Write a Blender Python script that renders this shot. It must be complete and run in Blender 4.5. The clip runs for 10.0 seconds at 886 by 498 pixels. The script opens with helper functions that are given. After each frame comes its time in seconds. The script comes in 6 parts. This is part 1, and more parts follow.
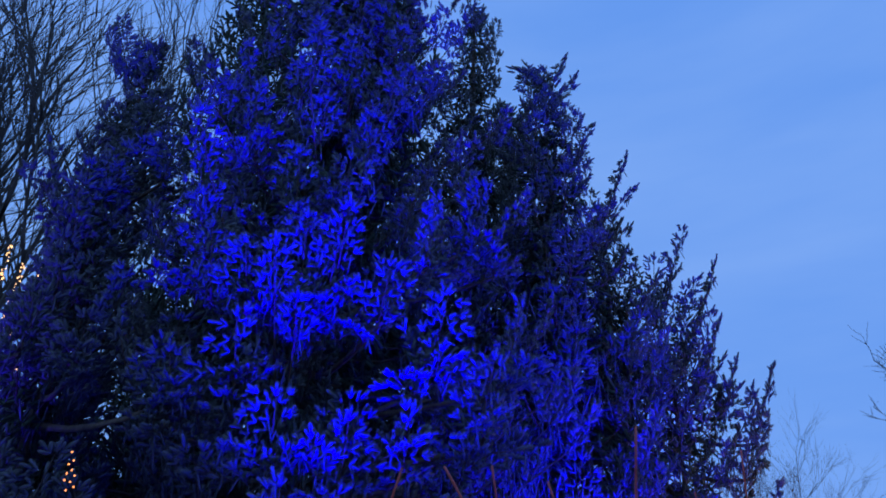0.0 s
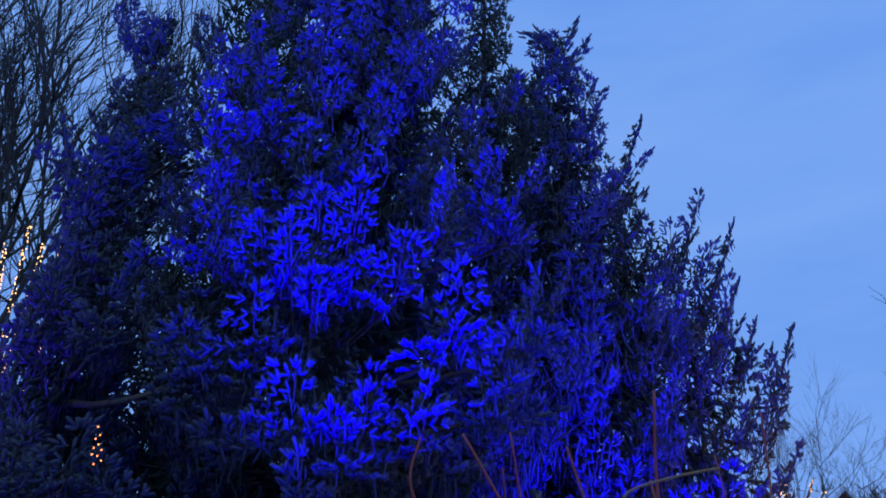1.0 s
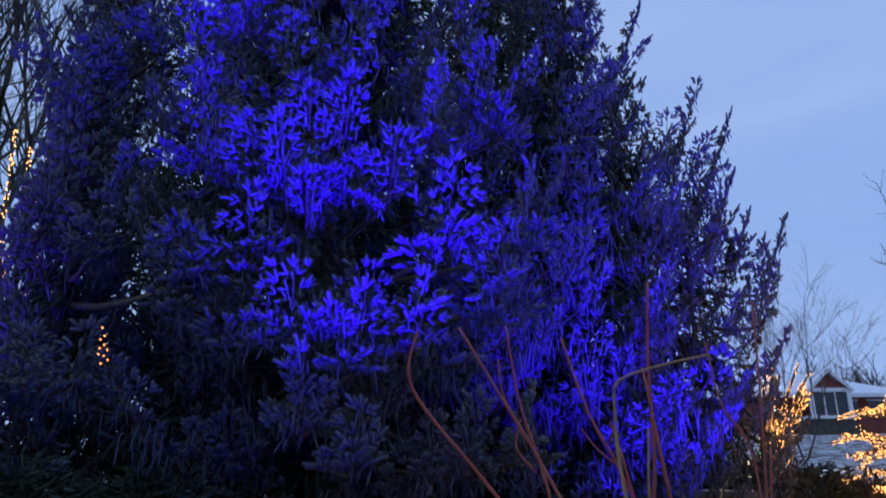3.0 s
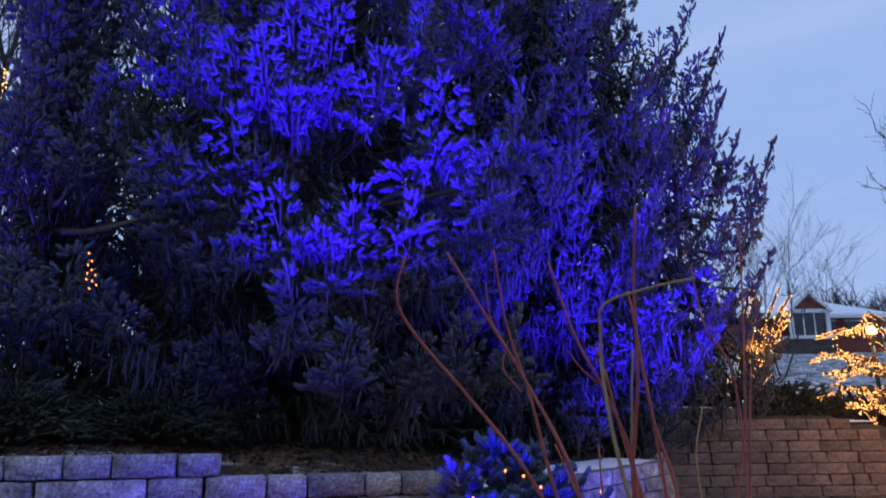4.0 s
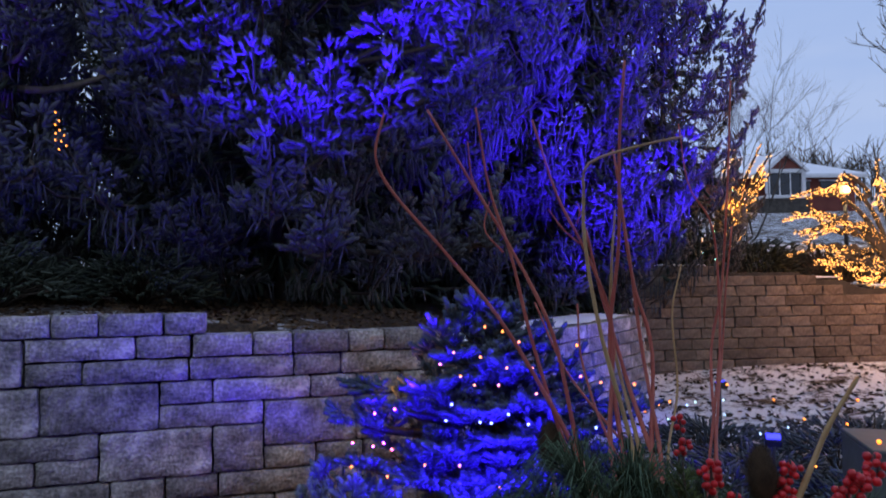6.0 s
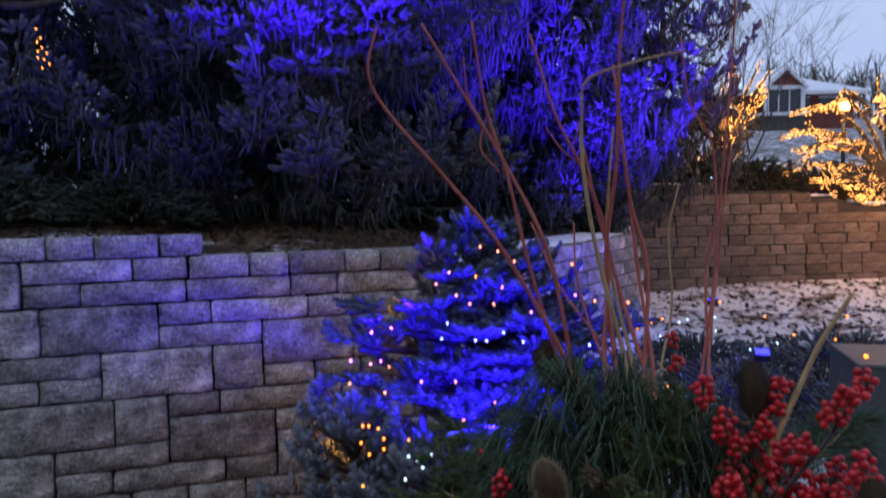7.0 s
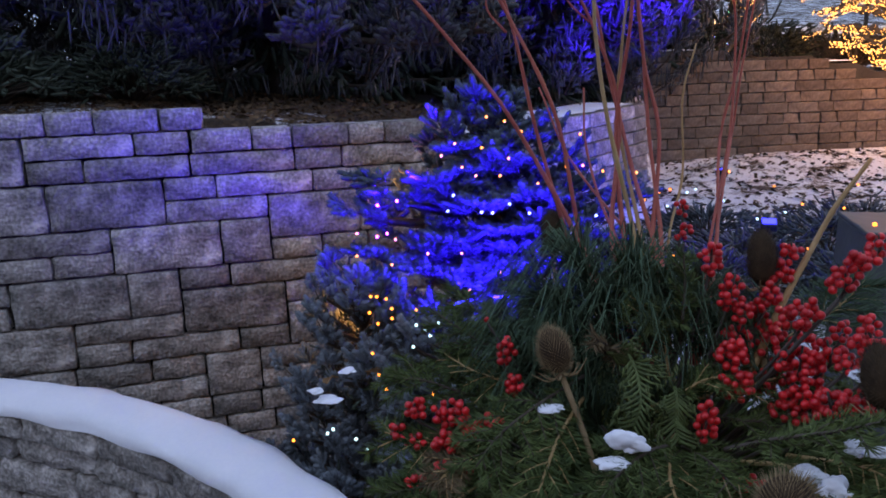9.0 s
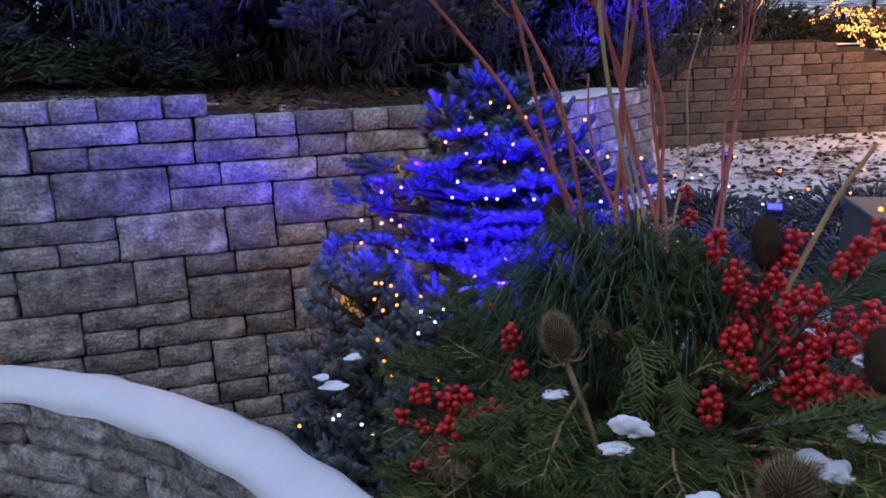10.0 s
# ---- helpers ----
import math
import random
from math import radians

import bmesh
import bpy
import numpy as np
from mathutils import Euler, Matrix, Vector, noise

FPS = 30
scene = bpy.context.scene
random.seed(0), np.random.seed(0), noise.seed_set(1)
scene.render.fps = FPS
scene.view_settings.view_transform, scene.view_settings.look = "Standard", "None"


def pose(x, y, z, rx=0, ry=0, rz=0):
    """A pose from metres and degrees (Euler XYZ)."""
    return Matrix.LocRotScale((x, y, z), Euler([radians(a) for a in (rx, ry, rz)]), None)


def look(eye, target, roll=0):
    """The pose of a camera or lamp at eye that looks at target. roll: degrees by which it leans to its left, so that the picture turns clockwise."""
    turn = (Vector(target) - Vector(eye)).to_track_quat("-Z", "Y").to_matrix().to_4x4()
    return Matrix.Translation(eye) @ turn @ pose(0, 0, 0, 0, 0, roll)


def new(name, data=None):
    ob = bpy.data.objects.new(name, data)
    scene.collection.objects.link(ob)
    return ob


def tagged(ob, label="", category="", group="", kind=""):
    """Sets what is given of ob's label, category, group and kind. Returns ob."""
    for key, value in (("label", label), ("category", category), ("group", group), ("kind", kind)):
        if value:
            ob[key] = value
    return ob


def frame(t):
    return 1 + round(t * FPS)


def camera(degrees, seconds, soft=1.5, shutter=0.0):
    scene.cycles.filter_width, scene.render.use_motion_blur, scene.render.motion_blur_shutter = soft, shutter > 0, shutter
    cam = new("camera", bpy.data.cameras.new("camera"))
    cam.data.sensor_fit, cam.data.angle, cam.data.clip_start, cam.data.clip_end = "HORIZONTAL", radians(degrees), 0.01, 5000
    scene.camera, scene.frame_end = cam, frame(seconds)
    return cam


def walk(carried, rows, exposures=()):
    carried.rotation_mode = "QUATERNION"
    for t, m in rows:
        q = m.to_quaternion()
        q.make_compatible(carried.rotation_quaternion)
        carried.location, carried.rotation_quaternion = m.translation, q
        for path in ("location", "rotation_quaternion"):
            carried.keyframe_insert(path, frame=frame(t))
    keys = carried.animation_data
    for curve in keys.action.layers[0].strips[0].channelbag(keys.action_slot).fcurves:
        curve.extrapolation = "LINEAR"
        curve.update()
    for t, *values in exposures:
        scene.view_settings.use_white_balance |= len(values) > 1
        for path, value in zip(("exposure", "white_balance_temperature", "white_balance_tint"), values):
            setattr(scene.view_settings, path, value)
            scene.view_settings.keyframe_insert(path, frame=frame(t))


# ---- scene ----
cam = camera(62.87, 10.0, soft=1.75, shutter=0.6)
PATH = [
    (0, pose(-0.0047, -0.0685, 1.4996, 119.328, -2.069, 0.238)),
    (0.5, pose(-0.0055, -0.0686, 1.4997, 118.256, -2.044, 1.027)),
    (1, pose(-0.0026, -0.0608, 1.5014, 116.916, -1.379, 1.965)),
    (1.5, pose(-0.0020, -0.0571, 1.5024, 115.538, -0.693, 2.308)),
    (2, pose(-0.0019, -0.0579, 1.5029, 113.761, -0.537, 2.396)),
    (2.5, pose(-0.0012, -0.0557, 1.5032, 111.512, -0.386, 2.309)),
    (4, pose(-0.0012, -0.0491, 1.5057, 102.782, 0.239, 1.183)),
    (4.5, pose(-0.0017, -0.0450, 1.5057, 99.999, 0.297, 0.679)),
    (5, pose(-0.0023, -0.0413, 1.5065, 97.025, 0.325, 0.244)),
    (5.5, pose(-0.0015, -0.0314, 1.5081, 94.134, 0.386, -0.110)),
    (7, pose(-0.0022, -0.0171, 1.5078, 85.500, 0.899, -0.714)),
    (7.5, pose(-0.0005, -0.0050, 1.5031, 80.691, 1.224, -0.641)),
    (8, pose(-0.0001, -0.0028, 1.5022, 78.424, 1.426, -0.567)),
    (8.5, pose(-0.0001, -0.0005, 1.5001, 76.733, 1.458, -0.371)),
    (9, pose(-0.0003, 0.0012, 1.4994, 75.570, 1.528, -0.311)),
    (9.5, pose(-0.0004, 0.0007, 1.4998, 74.859, 1.602, -0.250)),
    (10, pose(0.0001, -0.0001, 1.5002, 74.500, 1.800, -0.000)),
]
EXPOSURES = [(0.0, -0.16, 5400, 15), (1.5, -0.08, 5800, 16), (2.5, 0.1, 6900, 19), (4.0, 0.30, 7900, 20), (5.5, 0.37, 8900, 21), (7.5, 0.62, 9500, 23), (10.0, 0.85, 9300, 23)]
walk(cam, PATH, EXPOSURES)


# ---- world, sun, large lights ----
world = bpy.data.worlds.new("dusk_sky")
scene.world = world
world.use_nodes = True
wn, wl = world.node_tree.nodes, world.node_tree.links
wn.clear()
w_out = wn.new("ShaderNodeOutputWorld")
w_bg = wn.new("ShaderNodeBackground")
w_sky = wn.new("ShaderNodeTexSky")
w_sky.sky_type = "NISHITA"
w_sky.sun_disc = False
w_sky.sun_elevation = radians(6)
w_sky.sun_rotation = radians(200)
w_co = wn.new("ShaderNodeTexCoord")
w_map = wn.new("ShaderNodeMapping")
w_map.inputs["Scale"].default_value = (1.0, 1.0, 5.0)
w_noise = wn.new("ShaderNodeTexNoise")
w_noise.inputs["Scale"].default_value = 1.7
w_noise.inputs["Detail"].default_value = 5
w_ramp = wn.new("ShaderNodeValToRGB")
w_ramp.color_ramp.elements[0].position = 0.35
w_ramp.color_ramp.elements[0].color = (0.185, 0.37, 0.79, 1)
w_ramp.color_ramp.elements[1].position = 0.72
w_ramp.color_ramp.elements[1].color = (0.27, 0.45, 0.82, 1)
w_mix = wn.new("ShaderNodeMix")
w_mix.data_type = "RGBA"
w_mix.inputs[0].default_value = 0.97
w_dim = wn.new("ShaderNodeVectorMath")
w_dim.operation = "SCALE"
w_dim.inputs["Scale"].default_value = 0.12
wl.new(w_sky.outputs[0], w_dim.inputs[0])
wl.new(w_co.outputs["Generated"], w_map.inputs[0])
wl.new(w_map.outputs[0], w_noise.inputs["Vector"])
wl.new(w_noise.outputs["Fac"], w_ramp.inputs[0])
wl.new(w_dim.outputs[0], w_mix.inputs[6])
wl.new(w_ramp.outputs[0], w_mix.inputs[7])
wl.new(w_mix.outputs[2], w_bg.inputs["Color"])
wl.new(w_bg.outputs[0], w_out.inputs["Surface"])
w_bg.inputs["Strength"].default_value = 1.0

sun_data = bpy.data.lights.new("dusk_sun", "SUN")
sun_data.energy = 0.12
sun_data.angle = radians(40)
sun_data.color = (0.75, 0.85, 1.0)
sun = new("dusk_sun", sun_data)
sun.matrix_world = look((-4, -10, 14), (0, 0, 0))


def spot(name, eye, target, watts, colour, size_deg, blend=0.6, radius=0.05):
    d = bpy.data.lights.new(name, "SPOT")
    d.energy, d.color, d.spot_size, d.spot_blend, d.shadow_soft_size = watts, colour, radians(size_deg), blend, radius
    ob = new(name, d)
    ob.matrix_world = look(eye, target)
    return ob


def glow(name, at, watts, colour, radius=0.1):
    d = bpy.data.lights.new(name, "POINT")
    d.energy, d.color, d.shadow_soft_size = watts, colour, radius
    ob = new(name, d)
    ob.location = at
    return ob


BLUE = (0.013, 0.0, 1.0)
WARM = (1.0, 0.48, 0.14)
# blue garden floods among the shrubs, aimed up at the spruces, and added fill lamps
spot("flood_and_fill_beam", (-0.16, 1.86, 0.94), (-0.66, 3.1, 5.0), 6600, BLUE, 74, 1.0)
# added spill lamp, off the fixtures, that tints the near wall's caps
spot("flood_and_fill_beam", (-0.20, 1.72, 1.0), (-0.9, 3.05, 2.0), 32, BLUE, 116, 1.0)
spot("flood_and_fill_beam", (0.16, 1.70, 0.98), (0.2, 2.45, 1.28), 118, (0.0, 0.0, 1.0), 140, 0.6)
spot("flood_and_fill_beam", (1.50, 3.88, 0.95), (1.0, 6.1, 4.9), 2300, BLUE, 90, 1.0)
# second lamp at the bed's fixture, added as spill onto the return wall
spot("flood_and_fill_beam", (1.48, 3.84, 0.95), (0.9, 4.5, 0.95), 34, BLUE, 120, 1.0)
# violet-blue fill with no fixture, added to brighten the left spruces
spot("flood_and_fill_beam", (-3.7, 3.2, 1.5), (-3.2, 5.3, 5.0), 420, (0.05, 0.008, 1.0), 90, 1.0)
# warm string lights on the two small trees of the upper terrace
glow("string_light_glow", (2.95, 7.2, 2.1), 14, WARM)
glow("string_light_glow", (3.8, 5.9, 2.1), 26, WARM, 0.3)
glow("string_light_glow", (4.8, 5.9, 2.0), 44, WARM, 0.3)
glow("lantern_glow", (7.9, 13.9, 3.05), 60, (1.0, 0.75, 0.4))
glow("string_light_glow", (-0.30, 2.25, 0.72), 1.6, WARM, 0.08)
glow("string_light_glow", (-0.18, 2.45, 1.12), 1.0, WARM, 0.08)

# ---- materials ----


def material(name, colours, rough=0.85, scale=8.0, fine=60.0, bump=0.3, bump_scale=40.0, island=0.0, random_ob=0.0, spec=0.3, gap=0.004, sharp=0.16, grain=0.35):
    """Two colours mixed by coarse and fine noise, with relief."""
    m = bpy.data.materials.new(name)
    m.use_nodes = True
    n, l = m.node_tree.nodes, m.node_tree.links
    b = n["Principled BSDF"]
    b.inputs["Roughness"].default_value = rough
    b.inputs["Specular IOR Level"].default_value = spec
    co = n.new("ShaderNodeTexCoord")
    n1, n2 = n.new("ShaderNodeTexNoise"), n.new("ShaderNodeTexNoise")
    n1.inputs["Scale"].default_value, n1.inputs["Detail"].default_value = scale, 6
    n2.inputs["Scale"].default_value, n2.inputs["Detail"].default_value = fine, 4
    l.new(co.outputs["Object"], n1.inputs["Vector"])
    l.new(co.outputs["Object"], n2.inputs["Vector"])
    mix = n.new("ShaderNodeMath")
    mix.operation = "MULTIPLY_ADD"
    mix.inputs[1].default_value = grain
    l.new(n2.outputs["Fac"], mix.inputs[0])
    sc = n.new("ShaderNodeMath")
    sc.operation = "MULTIPLY"
    sc.inputs[1].default_value = 1 - grain
    l.new(n1.outputs["Fac"], sc.inputs[0])
    l.new(sc.outputs[0], mix.inputs[2])
    ramp = n.new("ShaderNodeValToRGB")
    els = ramp.color_ramp.elements
    els[0].position, els[1].position = 0.5 - sharp, 0.5 + sharp
    els[0].color, els[1].color = (*colours[0], 1), (*colours[-1], 1)
    if len(colours) == 3:
        e = els.new(0.5)
        e.color = (*colours[1], 1)
    l.new(mix.outputs[0], ramp.inputs[0])
    last = ramp.outputs[0]
    for amount, node, out in ((island, "ShaderNodeNewGeometry", "Random Per Island"), (random_ob, "ShaderNodeObjectInfo", "Random")):
        if amount:
            g = n.new(node)
            r = n.new("ShaderNodeMapRange")
            r.inputs["To Min"].default_value, r.inputs["To Max"].default_value = 1 - amount, 1 + amount
            l.new(g.outputs[out], r.inputs["Value"])
            v = n.new("ShaderNodeVectorMath")
            v.operation = "SCALE"
            l.new(last, v.inputs[0])
            l.new(r.outputs[0], v.inputs["Scale"])
            last = v.outputs[0]
    l.new(last, b.inputs["Base Color"])
    if bump:
        n3 = n.new("ShaderNodeTexNoise")
        n3.inputs["Scale"].default_value, n3.inputs["Detail"].default_value = bump_scale, 8
        l.new(co.outputs["Object"], n3.inputs["Vector"])
        bu = n.new("ShaderNodeBump")
        bu.inputs["Strength"].default_value, bu.inputs["Distance"].default_value = bump, gap
        l.new(n3.outputs["Fac"], bu.inputs["Height"])
        l.new(bu.outputs[0], b.inputs["Normal"])
    return m


def glowing(name, colour, strength):
    m = bpy.data.materials.new(name)
    m.use_nodes = True
    b = m.node_tree.nodes["Principled BSDF"]
    b.inputs["Base Color"].default_value = (*colour, 1)
    b.inputs["Emission Color"].default_value = (*colour, 1)
    b.inputs["Emission Strength"].default_value = strength
    return m


STONE = material("tumbled_concrete_stone", [(0.13, 0.12, 0.105), (0.33, 0.30, 0.265), (0.62, 0.575, 0.52)], 0.92, 11, 80, 1.0, 42, random_ob=0.34, gap=0.026, sharp=0.125, grain=0.38)
STONE_BROWN = material("brown_concrete_stone", [(0.075, 0.056, 0.042), (0.17, 0.13, 0.10), (0.31, 0.255, 0.20)], 0.92, 6, 40, 0.8, 35, random_ob=0.35, gap=0.012)
# near-black colour that holds the shade seen in the wall joints
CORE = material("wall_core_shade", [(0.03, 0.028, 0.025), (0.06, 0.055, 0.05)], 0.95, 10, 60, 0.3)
SNOW = material("snow", [(0.80, 0.82, 0.85), (0.88, 0.89, 0.90)], 0.75, 6, 90, 0.25, 30, gap=0.01)
BARK = material("spruce_bark", [(0.05, 0.035, 0.025), (0.12, 0.09, 0.07)], 0.95, 12, 80, 0.8, 40)
GREY_BARK = material("grey_bark", [(0.05, 0.042, 0.035), (0.11, 0.095, 0.08)], 0.95, 6, 50, 0.5, 30)
NEEDLE = material("spruce_needles", [(0.05, 0.056, 0.056), (0.09, 0.094, 0.098)], 0.6, 3, 40, 0, island=0.35, spec=0.35)
# darker copy of the spruce needles, with shade put into the colour
NEEDLE_SHADED = material("shaded_spruce_needles", [(0.025, 0.038, 0.025), (0.05, 0.065, 0.045)], 0.7, 3, 40, 0, island=0.3)
NEEDLE_BLUE = material("dwarf_blue_spruce_needles", [(0.04, 0.055, 0.065), (0.085, 0.11, 0.125)], 0.6, 5, 60, 0, island=0.3)
NEEDLE_GREY = material("dwarf_grey_spruce_needles", [(0.085, 0.11, 0.125), (0.17, 0.20, 0.22)], 0.65, 5, 60, 0, island=0.3)
FIR = material("cut_fir_needles", [(0.03, 0.055, 0.018), (0.125, 0.165, 0.055)], 0.7, 10, 80, 0, island=0.45, spec=0.12)
PINE = material("long_pine_needles", [(0.045, 0.09, 0.05), (0.11, 0.17, 0.10)], 0.7, 10, 80, 0, island=0.3, spec=0.12)
CEDAR = material("cedar_scales", [(0.045, 0.07, 0.02), (0.09, 0.12, 0.035)], 0.6, 12, 80, 0, island=0.3)
DRY = material("dry_brown_needles", [(0.11, 0.07, 0.035), (0.20, 0.14, 0.07)], 0.8, 12, 80, 0, island=0.3)
TWIG_RED = material("red_dogwood_bark", [(0.40, 0.075, 0.055), (0.60, 0.16, 0.11)], 0.5, 14, 90, 0.2, 60)
TWIG_TAN = material("tan_willow_bark", [(0.38, 0.22, 0.09), (0.54, 0.35, 0.16)], 0.55, 14, 90, 0.2, 60)
BERRY = material("winterberry_skin", [(0.58, 0.010, 0.014), (0.80, 0.03, 0.03)], 0.28, 30, 200, 0, random_ob=0.25, spec=0.5)
TEASEL = material("teasel_seed_head", [(0.025, 0.013, 0.006), (0.07, 0.04, 0.018)], 0.85, 40, 200, 0, island=0.4)
TEASEL_PALE = material("pale_teasel_straw", [(0.20, 0.125, 0.06), (0.36, 0.25, 0.13)], 0.8, 40, 200, 0, island=0.3)
SHRUB = material("dark_juniper_needles", [(0.02, 0.028, 0.018), (0.055, 0.06, 0.04)], 0.8, 3, 30, 0, island=0.4)
BRUSH = material("dry_shrub_twigs", [(0.06, 0.045, 0.035), (0.13, 0.10, 0.08)], 0.9, 5, 40, 0, island=0.3)
POT = material("dark_cast_planter", [(0.02, 0.02, 0.02), (0.045, 0.043, 0.04)], 0.6, 8, 60, 0.3)
BOX = material("grey_painted_post", [(0.06, 0.07, 0.07), (0.10, 0.11, 0.105)], 0.6, 6, 60, 0.15)
BRICK = material("red_brick_siding", [(0.17, 0.045, 0.035), (0.26, 0.075, 0.055)], 0.9, 2, 20, 0.3, 12)
WHITE = material("white_trim_paint", [(0.66, 0.66, 0.65), (0.78, 0.78, 0.77)], 0.6, 3, 30, 0.1)
DARK_METAL = material("black_metal", [(0.015, 0.015, 0.017), (0.03, 0.03, 0.032)], 0.5, 10, 60, 0.1)
LEAF = material("dry_oak_leaf", [(0.16, 0.08, 0.035), (0.27, 0.15, 0.07)], 0.8, 20, 90, 0.2)
GLASS = material("dark_window_glass", [(0.012, 0.014, 0.018), (0.02, 0.022, 0.026)], 0.08, 3, 20, 0, spec=0.6)
BULB = glowing("warm_bulb", (1.0, 0.29, 0.05), 2.5)
BULB_FAR = glowing("warm_bulb_strand", (1.0, 0.50, 0.15), 3.0)
BULB_COOL = glowing("cool_bulb", (0.40, 0.85, 1.0), 1.5)
BULB_GREEN = glowing("green_bulb", (0.1, 0.9, 0.35), 6)
BULB_BLUE = glowing("blue_bulb", (0.12, 0.08, 1.0), 5)
LENS_BLUE = glowing("blue_flood_lens", (0.01, 0.03, 1.0), 2.6)
LANTERN = glowing("lantern_glass", (1.0, 0.60, 0.22), 2.4)

CHIP = material("dark_bark_chips", [(0.02, 0.015, 0.011), (0.07, 0.045, 0.03)], 0.95, 6, 60, 0, island=0.4)
LITTER = material("brown_leaf_litter", [(0.07, 0.04, 0.022), (0.22, 0.13, 0.07)], 0.95, 6, 60, 0, island=0.5)


def ground_material():
    m = bpy.data.materials.new("snow_over_mulch")
    m.use_nodes = True
    n, l = m.node_tree.nodes, m.node_tree.links
    b = n["Principled BSDF"]
    b.inputs["Roughness"].default_value = 0.9
    co = n.new("ShaderNodeTexCoord")
    at = n.new("ShaderNodeAttribute")
    at.attribute_name = "cover"
    big, small = n.new("ShaderNodeTexNoise"), n.new("ShaderNodeTexNoise")
    big.inputs["Scale"].default_value, big.inputs["Detail"].default_value = 3.4, 6
    small.inputs["Scale"].default_value, small.inputs["Detail"].default_value, small.inputs["Roughness"].default_value = 24, 8, 0.8
    l.new(co.outputs["Object"], big.inputs["Vector"])
    l.new(co.outputs["Object"], small.inputs["Vector"])
    add = n.new("ShaderNodeMath")
    add.operation = "ADD"
    l.new(big.outputs["Fac"], add.inputs[0])
    l.new(small.outputs["Fac"], add.inputs[1])
    add2 = n.new("ShaderNodeMath")
    add2.operation = "ADD"
    l.new(add.outputs[0], add2.inputs[0])
    l.new(at.outputs["Fac"], add2.inputs[1])
    ramp = n.new("ShaderNodeMapRange")
    ramp.inputs["From Min"].default_value, ramp.inputs["From Max"].default_value = 1.46, 1.56
    l.new(add2.outputs[0], ramp.inputs["Value"])
    mul = n.new("ShaderNodeValToRGB")
    mul.color_ramp.elements[0].position, mul.color_ramp.elements[1].position = 0.3, 0.7
    mul.color_ramp.elements[0].color, mul.color_ramp.elements[1].color = (0.03, 0.02, 0.014, 1), (0.15, 0.09, 0.05, 1)
    speck = n.new("ShaderNodeTexNoise")
    speck.inputs["Scale"].default_value, speck.inputs["Detail"].default_value = 45, 6
    l.new(co.outputs["Object"], speck.inputs["Vector"])
    l.new(speck.outputs["Fac"], mul.inputs[0])
    mix = n.new("ShaderNodeMix")
    mix.data_type = "RGBA"
    l.new(ramp.outputs[0], mix.inputs[0])
    l.new(mul.outputs[0], mix.inputs[6])
    mix.inputs[7].default_value = (0.80, 0.82, 0.85, 1)
    l.new(mix.outputs[2], b.inputs["Base Color"])
    bu = n.new("ShaderNodeBump")
    bu.inputs["Strength"].default_value, bu.inputs["Distance"].default_value = 0.8, 0.03
    l.new(add.outputs[0], bu.inputs["Height"])
    l.new(bu.outputs[0], b.inputs["Normal"])
    return m


GROUND = ground_material()

# ---- mesh helpers ----
rng = np.random.default_rng(7)


def link(name, data, parent=None, label="", at=None):
    ob = new(name, data)
    if parent is not None:
        ob.parent = parent
    if at is not None:
        ob.matrix_basis = at
    if label:
        ob["label"] = label
    return ob


def mesh_of(name, verts, faces, mat, smooth=False):
    """A mesh from arrays; faces is an (n, 3) or (n, 4) array or a list of tuples."""
    me = bpy.data.meshes.new(name)
    if isinstance(faces, np.ndarray):
        k = faces.shape[1]
        me.vertices.add(len(verts))
        me.vertices.foreach_set("co", np.asarray(verts, np.float32).ravel())
        me.loops.add(faces.size)
        me.loops.foreach_set("vertex_index", faces.astype(np.int32).ravel())
        me.polygons.add(len(faces))
        me.polygons.foreach_set("loop_start", np.arange(0, faces.size, k, dtype=np.int32))
        me.update(calc_edges=True)
    else:
        me.from_pydata([tuple(v) for v in verts], [], faces)
    me.materials.append(mat)
    if smooth:
        me.polygons.foreach_set("use_smooth", np.ones(len(me.polygons), dtype=bool))
    me.update()
    return me


def thing(name, label, category, group="", at=(0, 0, 0), kind=""):
    ob = new(name)
    ob.location = at
    return tagged(ob, label, category, group, kind)


def unit(v):
    v = np.asarray(v, float)
    return v / (np.linalg.norm(v, axis=-1, keepdims=True) + 1e-9)


def bases(d, roll):
    """Turns that take +z to each direction of d, with a roll about it."""
    d = unit(d)
    up = np.where(np.abs(d[:, 2:3]) > 0.95, np.array([[1.0, 0, 0]]), np.array([[0, 0, 1.0]]))
    a = unit(np.cross(up, d))
    b = np.cross(d, a)
    c, s = np.cos(roll)[:, None], np.sin(roll)[:, None]
    return np.stack([a * c + b * s, b * c - a * s, d], -1)


def scatter(template, tris, pos, d, length, thick, roll=None):
    """Copies of a template (along +z, 1 long) joined into arrays of corners and triangles."""
    pos, d = np.asarray(pos, float), np.asarray(d, float)
    n = len(pos)
    roll = rng.uniform(0, 6.28, n) if roll is None else roll
    r = bases(d, roll)
    s = np.stack([thick * np.ones(n), thick * np.ones(n), length * np.ones(n)], -1)
    v = np.einsum("nij,nkj->nki", r, template[None] * s[:, None, :]) + pos[:, None, :]
    f = tris[None] + (np.arange(n) * len(template))[:, None, None]
    return v.reshape(-1, 3), f.reshape(-1, 3)


def joined(pieces):
    vs, fs, k = [], [], 0
    for v, f in pieces:
        vs.append(v)
        fs.append(f + k)
        k += len(v)
    return np.concatenate(vs), np.concatenate(fs)


